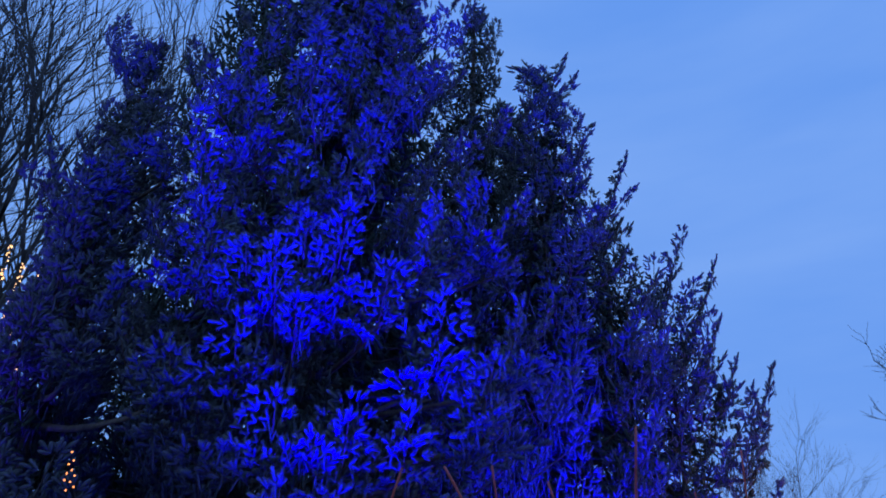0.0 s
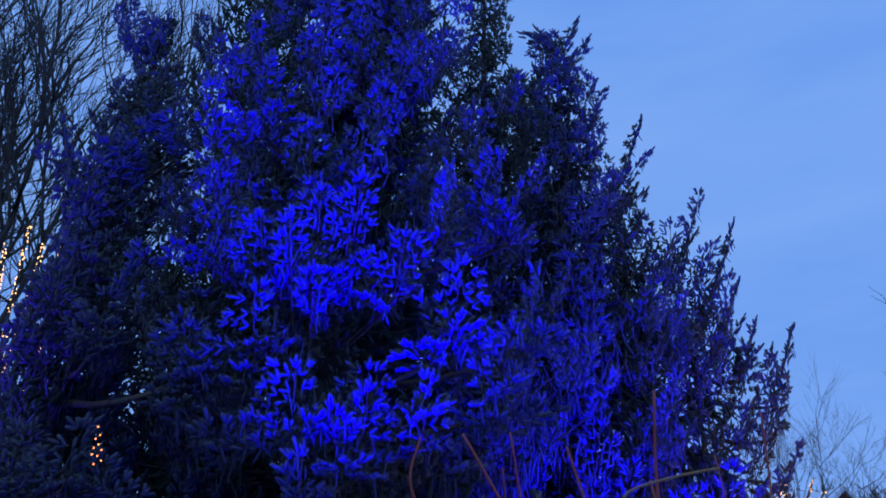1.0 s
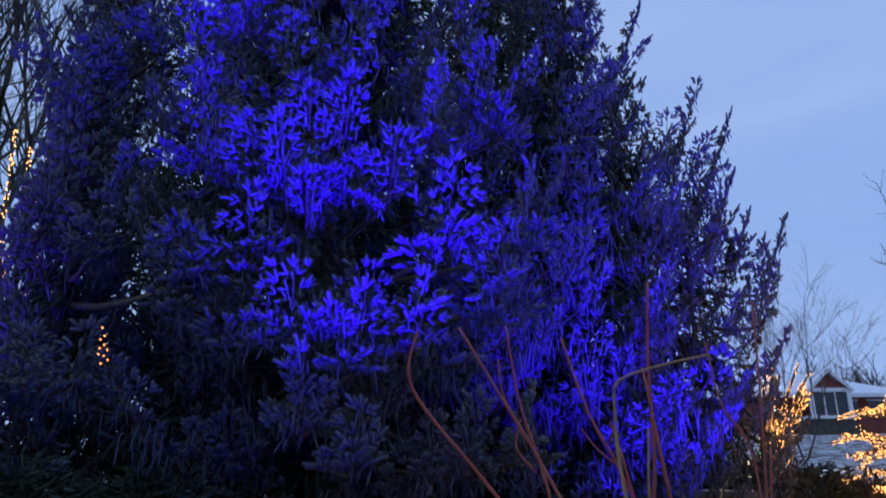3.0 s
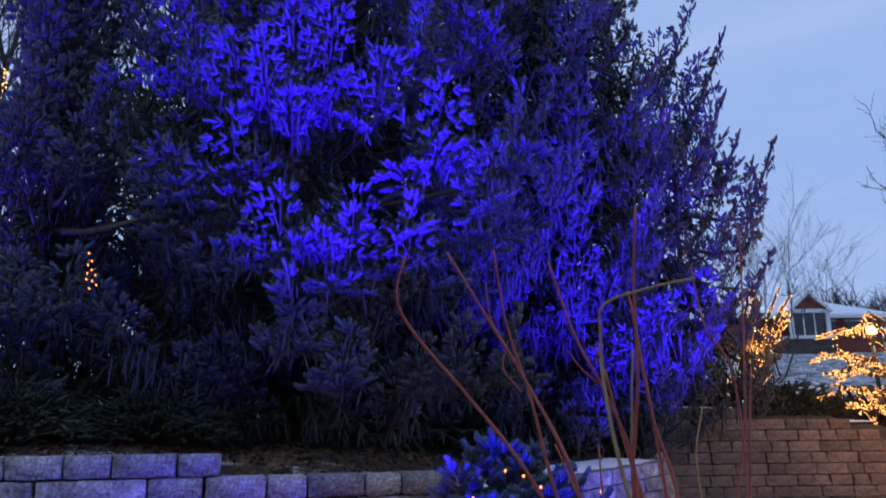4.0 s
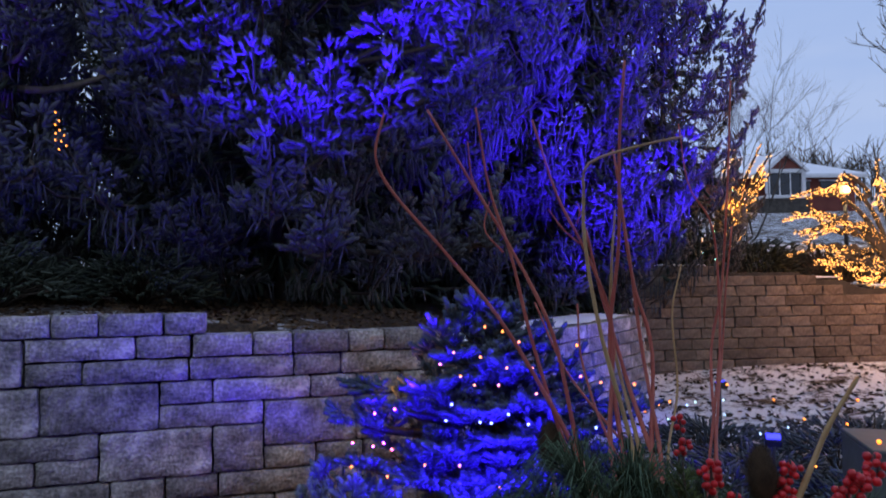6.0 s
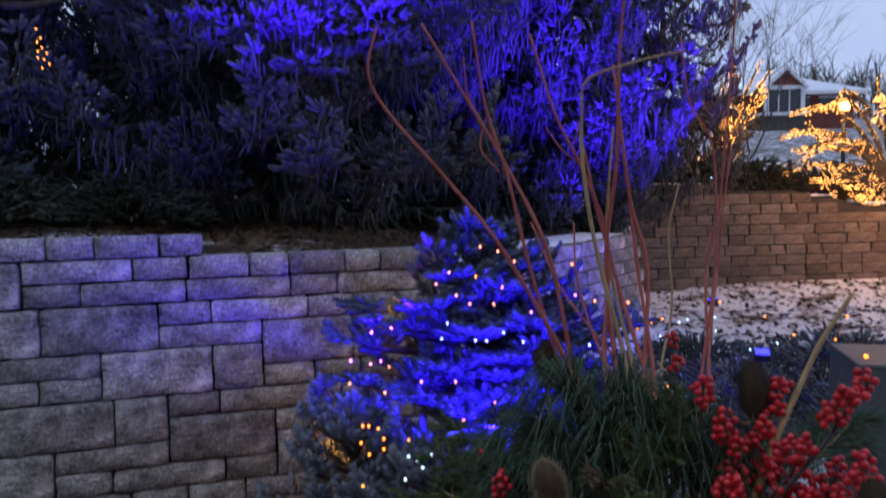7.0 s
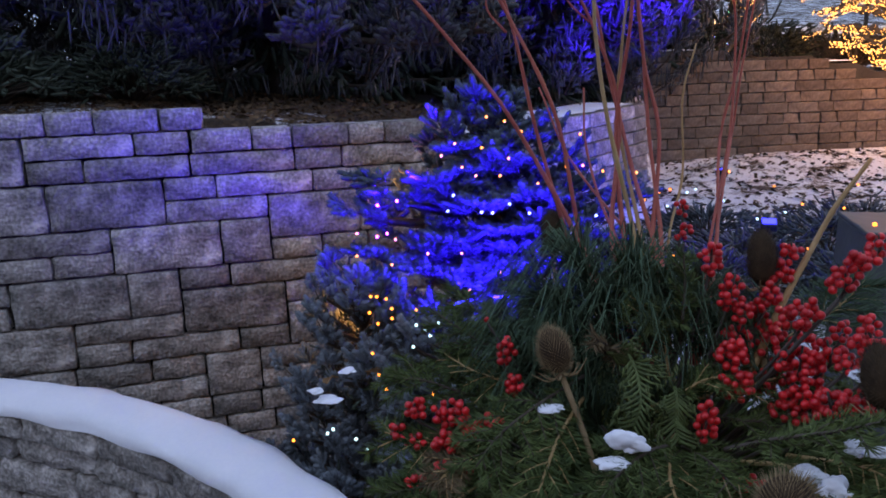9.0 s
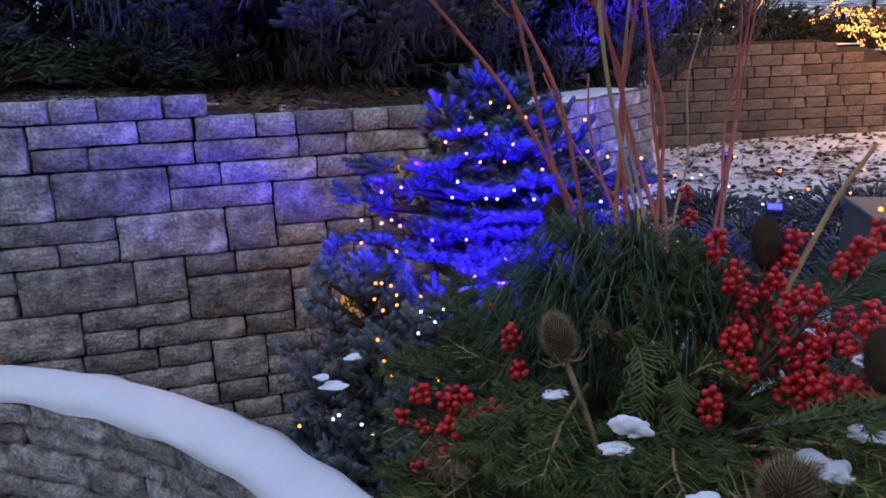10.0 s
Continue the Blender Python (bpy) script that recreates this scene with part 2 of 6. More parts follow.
def finger_template(needles=5, sides=3, seed=1, out=1.9, tip=0.16):
    """A needle-clad shoot: a tapered core, 1 thick, with needles that stand off it."""
    g = np.random.default_rng(seed)
    v, f = [], []
    for z, r in ((0.0, 0.7), (0.76, 0.95)):
        for i in range(sides):
            a = 6.283 * (i + 0.5 * (z > 0.2)) / sides
            v.append((r * math.cos(a), r * math.sin(a), z))
    v.append((0, 0, 1.0))
    for i in range(sides):
        j = (i + 1) % sides
        f += [(i, j, sides + i), (j, sides + j, sides + i), (sides + i, sides + j, 2 * sides)]
    for _ in range(needles):
        z, a = g.uniform(0.05, 0.9), g.uniform(0, 6.283)
        c, s, k = math.cos(a), math.sin(a), len(v)
        w = 0.32
        v += [(0.6 * c - w * s, 0.6 * s + w * c, z), (0.6 * c + w * s, 0.6 * s - w * c, z), (out * c, out * s, z + tip)]
        f.append((k, k + 1, k + 2))
    return np.array(v, float), np.array(f)


FINGER = finger_template()
STRAND = finger_template(4, 3, 5, 2.4, 0.08)
NEEDLE_T = (np.array([(-1.0, 0, 0), (1.0, 0, 0), (0.5, 0.4, 0.6), (-0.5, 0.4, 0.6), (0, 0, 1.0)]), np.array([(0, 1, 2), (0, 2, 3), (3, 2, 4)]))


def tube_mesh(lines, sides=5):
    """Tubes along polylines; a line is (points, radii)."""
    pieces = []
    ring = np.arange(sides)
    for pts, rad in lines:
        p = np.asarray(pts, float)
        rad = np.broadcast_to(np.asarray(rad, float), (len(p),))
        t = unit(np.gradient(p, axis=0))
        b = bases(t, np.zeros(len(p)))
        a = 6.28318 * ring / sides
        v = p[:, None, :] + rad[:, None, None] * (np.cos(a)[None, :, None] * b[:, None, :, 0] + np.sin(a)[None, :, None] * b[:, None, :, 1])
        k = np.arange(len(p) - 1)[:, None] * sides
        i, j = k + ring, k + (ring + 1) % sides
        f = np.concatenate([np.stack([i, j, i + sides], -1).reshape(-1, 3), np.stack([j, j + sides, i + sides], -1).reshape(-1, 3)])
        end = (len(p) - 1) * sides
        caps = [(0, m + 1, m) for m in range(1, sides - 1)] + [(end, end + m, end + m + 1) for m in range(1, sides - 1)]
        pieces.append((v.reshape(-1, 3), np.concatenate([f, np.array(caps)])))
    return joined(pieces)


def spline(pts, n=14):
    """A smooth line through the given points."""
    p = np.asarray(pts, float)
    p = np.concatenate([2 * p[:1] - p[1:2], p, 2 * p[-1:] - p[-2:-1]])
    out = []
    m = len(p) - 3
    for q in np.linspace(0, m - 1e-6, n):
        i, t = int(q), q - int(q)
        a, b, c, d = p[i:i + 4]
        out.append(0.5 * (2 * b + (c - a) * t + (2 * a - 5 * b + 4 * c - d) * t * t + (3 * b - a - 3 * c + d) * t ** 3))
    return np.array(out)


def box_mesh(name, size, mat, bevel=0.0, seg=1):
    bm = bmesh.new()
    bmesh.ops.create_cube(bm, size=1.0)
    bmesh.ops.scale(bm, vec=size, verts=bm.verts)
    if bevel:
        bmesh.ops.bevel(bm, geom=list(bm.edges), offset=bevel, segments=seg, affect="EDGES", profile=0.6)
    me = bpy.data.meshes.new(name)
    bm.to_mesh(me)
    bm.free()
    me.materials.append(mat)
    return me


def ball_mesh(name, radius, mat, level=1):
    bm = bmesh.new()
    bmesh.ops.create_icosphere(bm, subdivisions=level, radius=radius)
    for fc in bm.faces:
        fc.smooth = True
    me = bpy.data.meshes.new(name)
    bm.to_mesh(me)
    bm.free()
    me.materials.append(mat)
    return me

# ---- ground and terraces ----
WALL_P = np.array([-0.902, 2.861])          # a point on the face of the near wall
WALL_U = np.array([0.9645, 0.2642])         # its run
WALL_N = np.array([0.2642, -0.9645])        # towards the garden side
CORNER = WALL_P + 1.0 * WALL_U
BEND = np.array([1.56, 5.33])
FAR_L = np.array([1.80, 6.15])
TOP, COURSE, BATTER = 1.36, 0.0905, 0.105


def wall_front(x):
    """y of the retaining walls' face over x."""
    x = np.asarray(x, float)
    return np.interp(x, [-30, CORNER[0], BEND[0], FAR_L[0], 9.0, 12.0, 13.0], [WALL_P[1] - 29.1 * 0.274, CORNER[1], BEND[1], FAR_L[1], 7.0, 6.5, 5.5])


def smooth01(t):
    t = np.clip(t, 0, 1)
    return t * t * (3 - 2 * t)


def height(x, y):
    """The ground's height: the garden in front, the terrace behind the walls, the hillside beyond."""
    x, y = np.asarray(x, float), np.asarray(y, float)
    low = 0.58 * smooth01((x + 0.5) / 1.6) * smooth01((y - 0.9) / 1.6) - 0.12 * smooth01((-x) / 0.8) * smooth01((y - 1.6) / 0.8)
    low = low + 0.09 * smooth01((y - 3.5) / 3) * smooth01((x - 1.0) / 2)
    up = np.interp(x, [-1.6, -0.9, -0.1, 0.2, 1.5, 1.9, 2.6, 4.0, 8.0], [1.29, 1.25, 1.16, 1.11, 1.10, 1.44, 1.42, 1.28, 1.25])
    back = np.maximum(y - wall_front(x), 0)
    up = up + 0.05 * smooth01(back / 1.5) + np.minimum(0.105 * np.maximum(y - 8.5, 0), 14.0) * smooth01((x + 14) / 16) + np.minimum(0.03 * np.maximum(y - 8.5, 0), 5) * (1 - smooth01((x + 14) / 16))
    t = smooth01((back - 0.20) / 0.14)
    wob = 0.02 * np.sin(3.1 * x + 1.3 * y) * np.sin(2.3 * y - 0.7 * x)
    return low * (1 - t) + up * t + wob * (0.4 + t)


def build_ground():
    i = np.linspace(-1, 1, 261)
    gx = 0.5 + 700 * np.sinh(7.5 * i) / np.sinh(7.5)
    gy = 3.5 + 700 * np.sinh(7.5 * i) / np.sinh(7.5)
    x, y = np.meshgrid(gx, gy)
    z = height(x, y)
    v = np.stack([x, y, z], -1).reshape(-1, 3)
    n = len(i)
    a = (np.arange(n - 1)[:, None] * n + np.arange(n - 1)[None]).ravel()
    f = np.stack([a, a + 1, a + n + 1, a + n], -1)
    me = mesh_of("ground", v, f, GROUND, True)
    back = (y - wall_front(x)).ravel()
    xs, ys = x.ravel(), y.ravel()
    # snow lies thick on the open lawn, thin on the beds, hardly at all below the spruces
    cover = np.where(back < 0.1, 0.58, 0.30)
    under = np.exp(-(((xs + 0.9) / 3.2) ** 2 + ((ys - 5.6) / 2.0) ** 2) ** 2)
    cover = np.where(back >= 0.1, 0.56 - 0.55 * under, cover)
    cover = np.where((back >= 0.1) & (xs > -0.1) & (xs < 1.75), np.where(back < 1.0, 0.60, 0.2), cover)
    cover = np.where((back >= 0.1) & (xs <= -0.1) & (back < 0.45), 0.40, cover)
    cover = np.where(ys > 9, 0.47, cover)
    at = me.attributes.new("cover", "FLOAT", "POINT")
    at.data.foreach_set("value", cover.astype(np.float32))
    return tagged(link("ground", me), "garden ground with thin snow over brown mulch and lawn", "ground", kind="structure")


build_ground()

# ---- stone walls ----


def stone_mesh(w, h, d, mat, seed, nx=7, nz=5, worn=0.009, rough=0.004):
    """A tumbled block: its broken, uneven face looks to -y, centred on x, z upward from 0."""
    g = np.random.default_rng(seed)
    e = min(0.006, 0.1 * h)
    u = np.concatenate([[0, e], np.linspace(e, w - e, nx - 2)[1:-1], [w - e, w]]) - w / 2
    q = np.concatenate([[0, e], np.linspace(e, h - e, nz - 2)[1:-1], [h - e, h]])
    v = []
    bx, bz = g.uniform(-0.006, 0.006, 2)
    o = Vector(g.uniform(0, 80, 3))
    for kz, z in enumerate(q):
        for kx, x in enumerate(u):
            rim, rim2 = kx in (0, nx - 1), kz in (0, nz - 1)
            k = Vector((x, 0, z))
            lump = noise.noise(k * 14 + o) * 1.1 + noise.noise(k * 38 + o) * 0.7
            y = rough * 2.0 * lump + bx * x / w + bz * z / h
            chip = worn * max(0.0, noise.noise(k * 22 - o) + 0.35)
            xx, zz = x, z
            if rim or rim2:
                y += 0.003 + chip
            if rim:
                xx -= math.copysign(0.4 * chip, x)
            if rim2:
                zz += 0.4 * chip * (1 if kz == 0 else -1)
            if rim and rim2:
                xx *= 1 - 0.012 / w
                zz += 0.008 if kz == 0 else -0.008
                y += 0.006
            v.append((xx, y, zz))
    f = [(k * nx + i, k * nx + i + 1, (k + 1) * nx + i + 1, (k + 1) * nx + i) for k in range(nz - 1) for i in range(nx - 1)]
    loop = list(range(nx)) + [k * nx + nx - 1 for k in range(1, nz)] + [(nz - 1) * nx + i for i in range(nx - 2, -1, -1)] + [k * nx for k in range(nz - 2, 0, -1)]
    b0 = len(v)
    for i in loop:
        v.append((v[i][0], d, v[i][2]))
    m = len(loop)
    for i in range(m):
        j = (i + 1) % m
        f.append((loop[j], loop[i], b0 + i, b0 + j))
    f.append(tuple(b0 + i for i in range(m)))
    return mesh_of("stone", v, f, mat, nx > 5)


def place_on(p, run, s, z, batter_top, off=0.0):
    """The pose of a block s metres along a wall, leaning back with its height."""
    ux, uy = run
    nx_, ny_ = uy, -ux
    lean = (z - batter_top) * BATTER
    x = p[0] + ux * s + nx_ * (off - lean)
    y = p[1] + uy * s + ny_ * (off - lean)
    return Matrix.Translation((x, y, z)) @ Matrix.Rotation(math.atan2(uy, ux), 4, "Z") @ Matrix.Rotation(-0.04, 4, "X")


def near_wall():
    wall = thing("wall_near", "dry-laid retaining wall of tumbled grey concrete blocks with stepped cap", "wall", kind="structure")
    taken = {}
    laid = []

    def lay(k, n, *edges):
        for a, b in zip(edges, edges[1:]):
            laid.append((a, b, k, n))
            for c in range(k, k + n):
                taken.setdefault(c, []).append((a, b))

    lay(0, 1, -3.03, -2.72, -2.40, -2.22, -1.90, -1.58, -1.36, -1.15, -0.96, -0.79, -0.589, -0.423, -0.187, -0.027)
    lay(1, 1, -0.68, -0.29, -0.085)
    lay(1, 1, -0.078, 0.155, 0.316, 0.547, 0.697, 0.898)
    lay(1, 2, -1.03, -0.685)
    lay(2, 1, -0.68, -0.475, -0.09, 0.319, 0.515, 0.87, 1.0)
    lay(3, 2, -1.0, -0.62, -0.20)
    lay(3, 1, -0.20, 0.0, 0.385, 0.58, 0.77, 1.0)
    lay(4, 1, -0.20, 0.197)
    lay(4, 2, 0.197, 0.572)
    lay(5, 1, -0.83, -0.41)
    lay(5, 2, -0.41, 0.0, 0.197)
    lay(6, 1, -0.85, -0.63, -0.41)
    lay(6, 1, 0.197, 0.405, 0.60)
    lay(7, 1, -1.0, -0.79)
    lay(8, 1, -1.0, -0.80)
    lay(7, 2, -0.79, -0.37, -0.175)
    lay(7, 1, -0.175, 0.023, 0.43)
    lay(8, 2, -0.175, 0.238)
    lay(8, 1, 0.238, 0.62)
    lay(9, 2, -1.0, -0.585)
    lay(9, 1, -0.585, -0.175)
    lay(9, 2, 0.24, 0.47)
    lay(10, 1, -0.585, -0.383, 0.035, 0.238)
    lay(11, 1, -0.60, -0.32, -0.11)
    lay(11, 2, -0.11, 0.11)
    lay(11, 1, 0.11, 0.42)
    lay(12, 1, -0.58, -0.11)
    lay(13, 1, -0.30, -0.10, 0.10)
    g = np.random.default_rng(3)
    for k in range(1, 17):
        edge = -3.05
        spans = sorted(taken.get(k, [])) + [(1.0, 1.0)]
        for a, b in spans:
            while a - edge > 0.03:
                w = min(a - edge, g.choice([0.2, 0.4, 0.4, 0.3]))
                if a - edge - w < 0.1:
                    w = a - edge
                laid.append((edge, edge + w, k, 1))
                edge += w
            edge = max(edge, b)
    for q, (a, b, k, n) in enumerate(laid):
        w, h = b - a - 0.004, n * COURSE - 0.0035
        cap = (k == 0) or (k == 1 and -0.08 < a < 0.9)
        off = 0.012 if cap else g.uniform(-0.006, 0.006)
        me = stone_mesh(w, h, 0.24, STONE, 100 + q, max(6, int(w / 0.028)), max(5, int(h / 0.022)), 0.012, 0.005)
        link("stone", me, wall, at=place_on(WALL_P, WALL_U, (a + b) / 2, TOP - (k + n) * COURSE, 0.83, off))
    # core that closes the joints, near-black for the shade between stones
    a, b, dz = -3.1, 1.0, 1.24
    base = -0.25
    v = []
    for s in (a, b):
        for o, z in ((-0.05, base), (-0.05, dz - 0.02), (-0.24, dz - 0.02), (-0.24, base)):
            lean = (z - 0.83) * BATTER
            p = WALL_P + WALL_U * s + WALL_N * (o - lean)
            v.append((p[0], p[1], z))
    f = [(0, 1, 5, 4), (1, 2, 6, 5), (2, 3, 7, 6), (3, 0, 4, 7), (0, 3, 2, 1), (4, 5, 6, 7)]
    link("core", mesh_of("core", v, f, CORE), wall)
    return wall


def course_wall(name, label, pts, tops, foot, mat, seed, course=0.0905, sizes=(0.2, 0.3, 0.4), cap_snow=()):
    """A wall of level courses along a bent line, from the tops down to foot(s)."""
    wall = thing(name, label, "wall", kind="structure")
    g = np.random.default_rng(seed)
    shapes = {}
    pts = np.asarray(pts, float)
    seg = np.diff(pts, axis=0)
    lens = np.linalg.norm(seg, axis=1)
    ends = np.concatenate([[0], np.cumsum(lens)])
    total = ends[-1]
    count, rest = 0, []

    def at_s(s):
        i = int(np.clip(np.searchsorted(ends, s) - 1, 0, len(seg) - 1))
        u = seg[i] / lens[i]
        return pts[i] + u * (s - ends[i]), u

    highest = max(t for _, t in tops)
    rows = int((highest - foot) / course)
    for k in range(rows):
        z = highest - (k + 1) * course
        s = g.uniform(-0.2, 0)
        while s < total:
            w = float(g.choice(sizes))
            mid = min(max(s + w / 2, 0.001), total - 0.001)
            top = [t for lim, t in tops if mid <= lim][0]
            if z + course <= top + 0.01:
                p, u = at_s(mid)
                key = (w, int(g.integers(3)))
                if key not in shapes:
                    shapes[key] = stone_mesh(w - 0.004, course - 0.003, 0.2, mat, seed * 31 + len(shapes), 5, 4, 0.01, 0.006)
                m = place_on(p, u, 0, z, z, g.uniform(-0.008, 0.008) - (z - foot) * BATTER)
                link("stone", shapes[key], wall, at=m)
                count += 1
            s += w
    # core behind the courses, joint shade put into its colour
    v, f = [], []
    ss = [x for x in np.linspace(0, total, 40)]
    for s in ss:
        p, u = at_s(min(max(s, 0.001), total - 0.001))
        nrm = np.array([u[1], -u[0]])
        top = [t for lim, t in tops if min(max(s, 0.001), total - 0.001) <= lim][0]
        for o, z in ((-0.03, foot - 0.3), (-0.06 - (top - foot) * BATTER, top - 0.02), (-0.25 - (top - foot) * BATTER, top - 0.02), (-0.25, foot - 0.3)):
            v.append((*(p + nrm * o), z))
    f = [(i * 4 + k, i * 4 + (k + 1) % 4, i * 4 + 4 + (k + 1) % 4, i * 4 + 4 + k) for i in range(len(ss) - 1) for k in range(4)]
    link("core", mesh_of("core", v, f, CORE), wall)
    for s0, s1, z in cap_snow:
        vv = []
        n = max(6, int((s1 - s0) / 0.05))
        for s in np.linspace(s0, s1, n):
            p, u = at_s(min(max(s, 0.001), total - 0.001))
            nrm = np.array([u[1], -u[0]])
            lean = (z - foot) * BATTER
            fr = -0.015 - 0.05 * abs(math.sin(7 * s))
            deep = 0.25 + 0.75 * abs(math.sin(5.3 * s) * math.sin(11.7 * s + 1))
            for o, zz in ((fr, z + 0.002), (fr - 0.02, z + 0.016 * deep), (-0.22, z + 0.022 * deep), (-0.4, z + 0.01)):
                vv.append((*(p + nrm * (o - lean)), zz))
        ff = [(i * 4 + k, i * 4 + k + 1, i * 4 + k + 5, i * 4 + k + 4) for i in range(n - 1) for k in range(3)]
        link("snow_dusting", mesh_of("snow_dusting", vv, ff, SNOW, True), wall, "thin snow on the cap")
    return wall


def seat_wall():
    """The curved low wall beside the camera, thick with snow."""
    cx, cy, r0, r1, top = -2.22, -0.12, 2.455, 2.63, 0.40
    wall = thing("wall_curved", "curved low seat wall of grey tumbled blocks under thick snow", "wall", kind="structure")
    g = np.random.default_rng(12)
    a0, a1 = radians(36), radians(112)
    for face, r, sgn in (("in", r0, 1), ("out", r1, -1)):
        z = top
        for k in range(6):
            h = 0.085 if k == 0 else (0.13, 0.09)[k % 2]
            a = a0 - g.uniform(0, 0.06)
            while a < a1:
                w = float(g.choice([0.22, 0.28, 0.36] if k else [0.3, 0.34, 0.26]))
                me = stone_mesh(w - 0.006, h - 0.005, 0.09, STONE, int(g.integers(1e6)), 10, 6, 0.014, 0.008)
                mid = a + w / r / 2
                rr = r + sgn * (-0.015 if k == 0 else g.uniform(-0.004, 0.008))
                turn = mid - math.pi / 2 if sgn > 0 else mid + math.pi / 2
                m = Matrix.Translation((cx + rr * math.cos(mid), cy + rr * math.sin(mid), z - h)) @ Matrix.Rotation(turn, 4, "Z")
                link("stone", me, wall, at=m)
                a += w / r
            z -= h
    n = 80
    prof = [(r0 - 0.012, top - 0.003), (r0 - 0.016, top + 0.018), (r0 - 0.004, top + 0.042), (r0 + 0.03, top + 0.055), (r0 + 0.10, top + 0.066), (r1 - 0.03, top + 0.055), (r1 + 0.002, top + 0.035), (r1 + 0.010, top - 0.003)]
    v = []
    for i in range(n):
        a = a0 + (a1 - a0) * i / (n - 1)
        for k, (r, z) in enumerate(prof):
            wob = 0.006 * math.sin(23 * a + k) + 0.004 * math.sin(61 * a + 2 * k) if k in (1, 2, 6) else 0.004 * math.sin(9 * a + k)
            v.append((cx + (r + wob) * math.cos(a), cy + (r + wob) * math.sin(a), z + (wob * 0.7 if k > 1 else 0.006 * math.sin(47 * a))))
    m = len(prof)
    f = [(i * m + k, i * m + k + 1, (i + 1) * m + k + 1, (i + 1) * m + k) for i in range(n - 1) for k in range(m - 1)]
    f += [tuple(range(m)), tuple((n - 1) * m + k for k in reversed(range(m)))]
    link("snow_cover", mesh_of("snow_cover", v, f, SNOW, True), wall, "smooth thick fresh snow")
    # inner body of the curve, coloured as the shade behind its blocks
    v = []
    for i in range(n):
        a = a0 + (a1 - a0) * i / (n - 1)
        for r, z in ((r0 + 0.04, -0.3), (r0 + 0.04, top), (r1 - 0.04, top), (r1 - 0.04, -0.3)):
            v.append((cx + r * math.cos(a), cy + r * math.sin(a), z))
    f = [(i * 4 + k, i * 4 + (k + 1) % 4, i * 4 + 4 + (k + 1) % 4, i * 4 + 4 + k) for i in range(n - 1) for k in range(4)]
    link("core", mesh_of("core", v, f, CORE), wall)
    return wall


near_wall()
seat_wall()
course_wall("wall_return", "retaining wall of grey blocks running back beside the bed", [CORNER, BEND, FAR_L + (0.02, 0.2)], [(9, 1.17)], 0.25, STONE, 21, cap_snow=((0.3, 2.6, 1.17),))
course_wall("wall_far", "long retaining wall of small brown concrete blocks with stepped top", [(0.7, 6.32), FAR_L, (3.9, 6.42), (6.5, 6.75), (9.0, 7.0)],
            [(1.72, 1.54), (2.62, 1.49), (3.05, 1.42), (4.2, 1.34), (99, 1.25)], 0.50, STONE_BROWN, 22, sizes=(0.15, 0.2, 0.28), cap_snow=((1.0, 1.7, 1.54), (2.7, 3.0, 1.42), (3.3, 4.1, 1.34), (4.5, 8, 1.25)))


def sky_blocker():
    """An unseen plain wall added at the viewer's back to cut the sky light."""
    w = thing("wall_sky_blocker", "unseen plain brown wall added behind the viewer to block sky light", "wall", kind="structure")
    link("face", box_mesh("face", (22.0, 0.3, 2.9), BRICK), w, at=Matrix.Translation((0, -2.6, 1.35)))
    link("blocker_top", box_mesh("blocker_top", (22.4, 0.9, 0.2), WHITE), w, at=Matrix.Translation((0, -2.4, 2.85)))


sky_blocker()


def litter(name, label, count, inside, seed, mat, size=0.022):
    """Bark chips and fallen leaves lying on the ground."""
    g = np.random.default_rng(seed)
    x0, x1, y0, y1 = inside
    x, y = g.uniform(x0, x1, count * 3), g.uniform(y0, y1, count * 3)
    back = y - wall_front(x)
    ok = (back < -0.02) if name == "bark_chips" else (back > 0.25)
    x, y = x[ok][:count], y[ok][:count]
    n = len(x)
    z = height(x, y) + 0.004
    t = (np.array([(-1, -0.5, 0), (1, -0.4, 0.1), (0.7, 0.5, 0.35), (-0.8, 0.55, 0.1)]), np.array([(0, 1, 2), (0, 2, 3)]))
    d = np.stack([g.normal(0, 0.35, n), g.normal(0, 0.35, n), np.ones(n)], -1)
    s = size * g.uniform(0.4, 1.2, n)
    r = bases(d, g.uniform(0, 6.28, n))
    v = np.einsum("nij,nkj->nki", r, t[0][None] * s[:, None, None]) + np.stack([x, y, z], -1)[:, None, :]
    f = t[1][None] + (np.arange(n) * 4)[:, None, None]
    tagged(link(name, mesh_of(name, v.reshape(-1, 3), f.reshape(-1, 3), mat)), label, "litter", kind="stuff")


litter("bark_chips", "dark bark chips poking through thin snow", 5500, (0.4, 6.5, 2.6, 6.9), 5, CHIP, 0.024)
litter("leaf_litter", "brown needles and leaves under the spruces", 9000, (-3.2, 1.6, 2.6, 5.4), 6, LITTER, 0.016)

# ---- evergreen trees ----


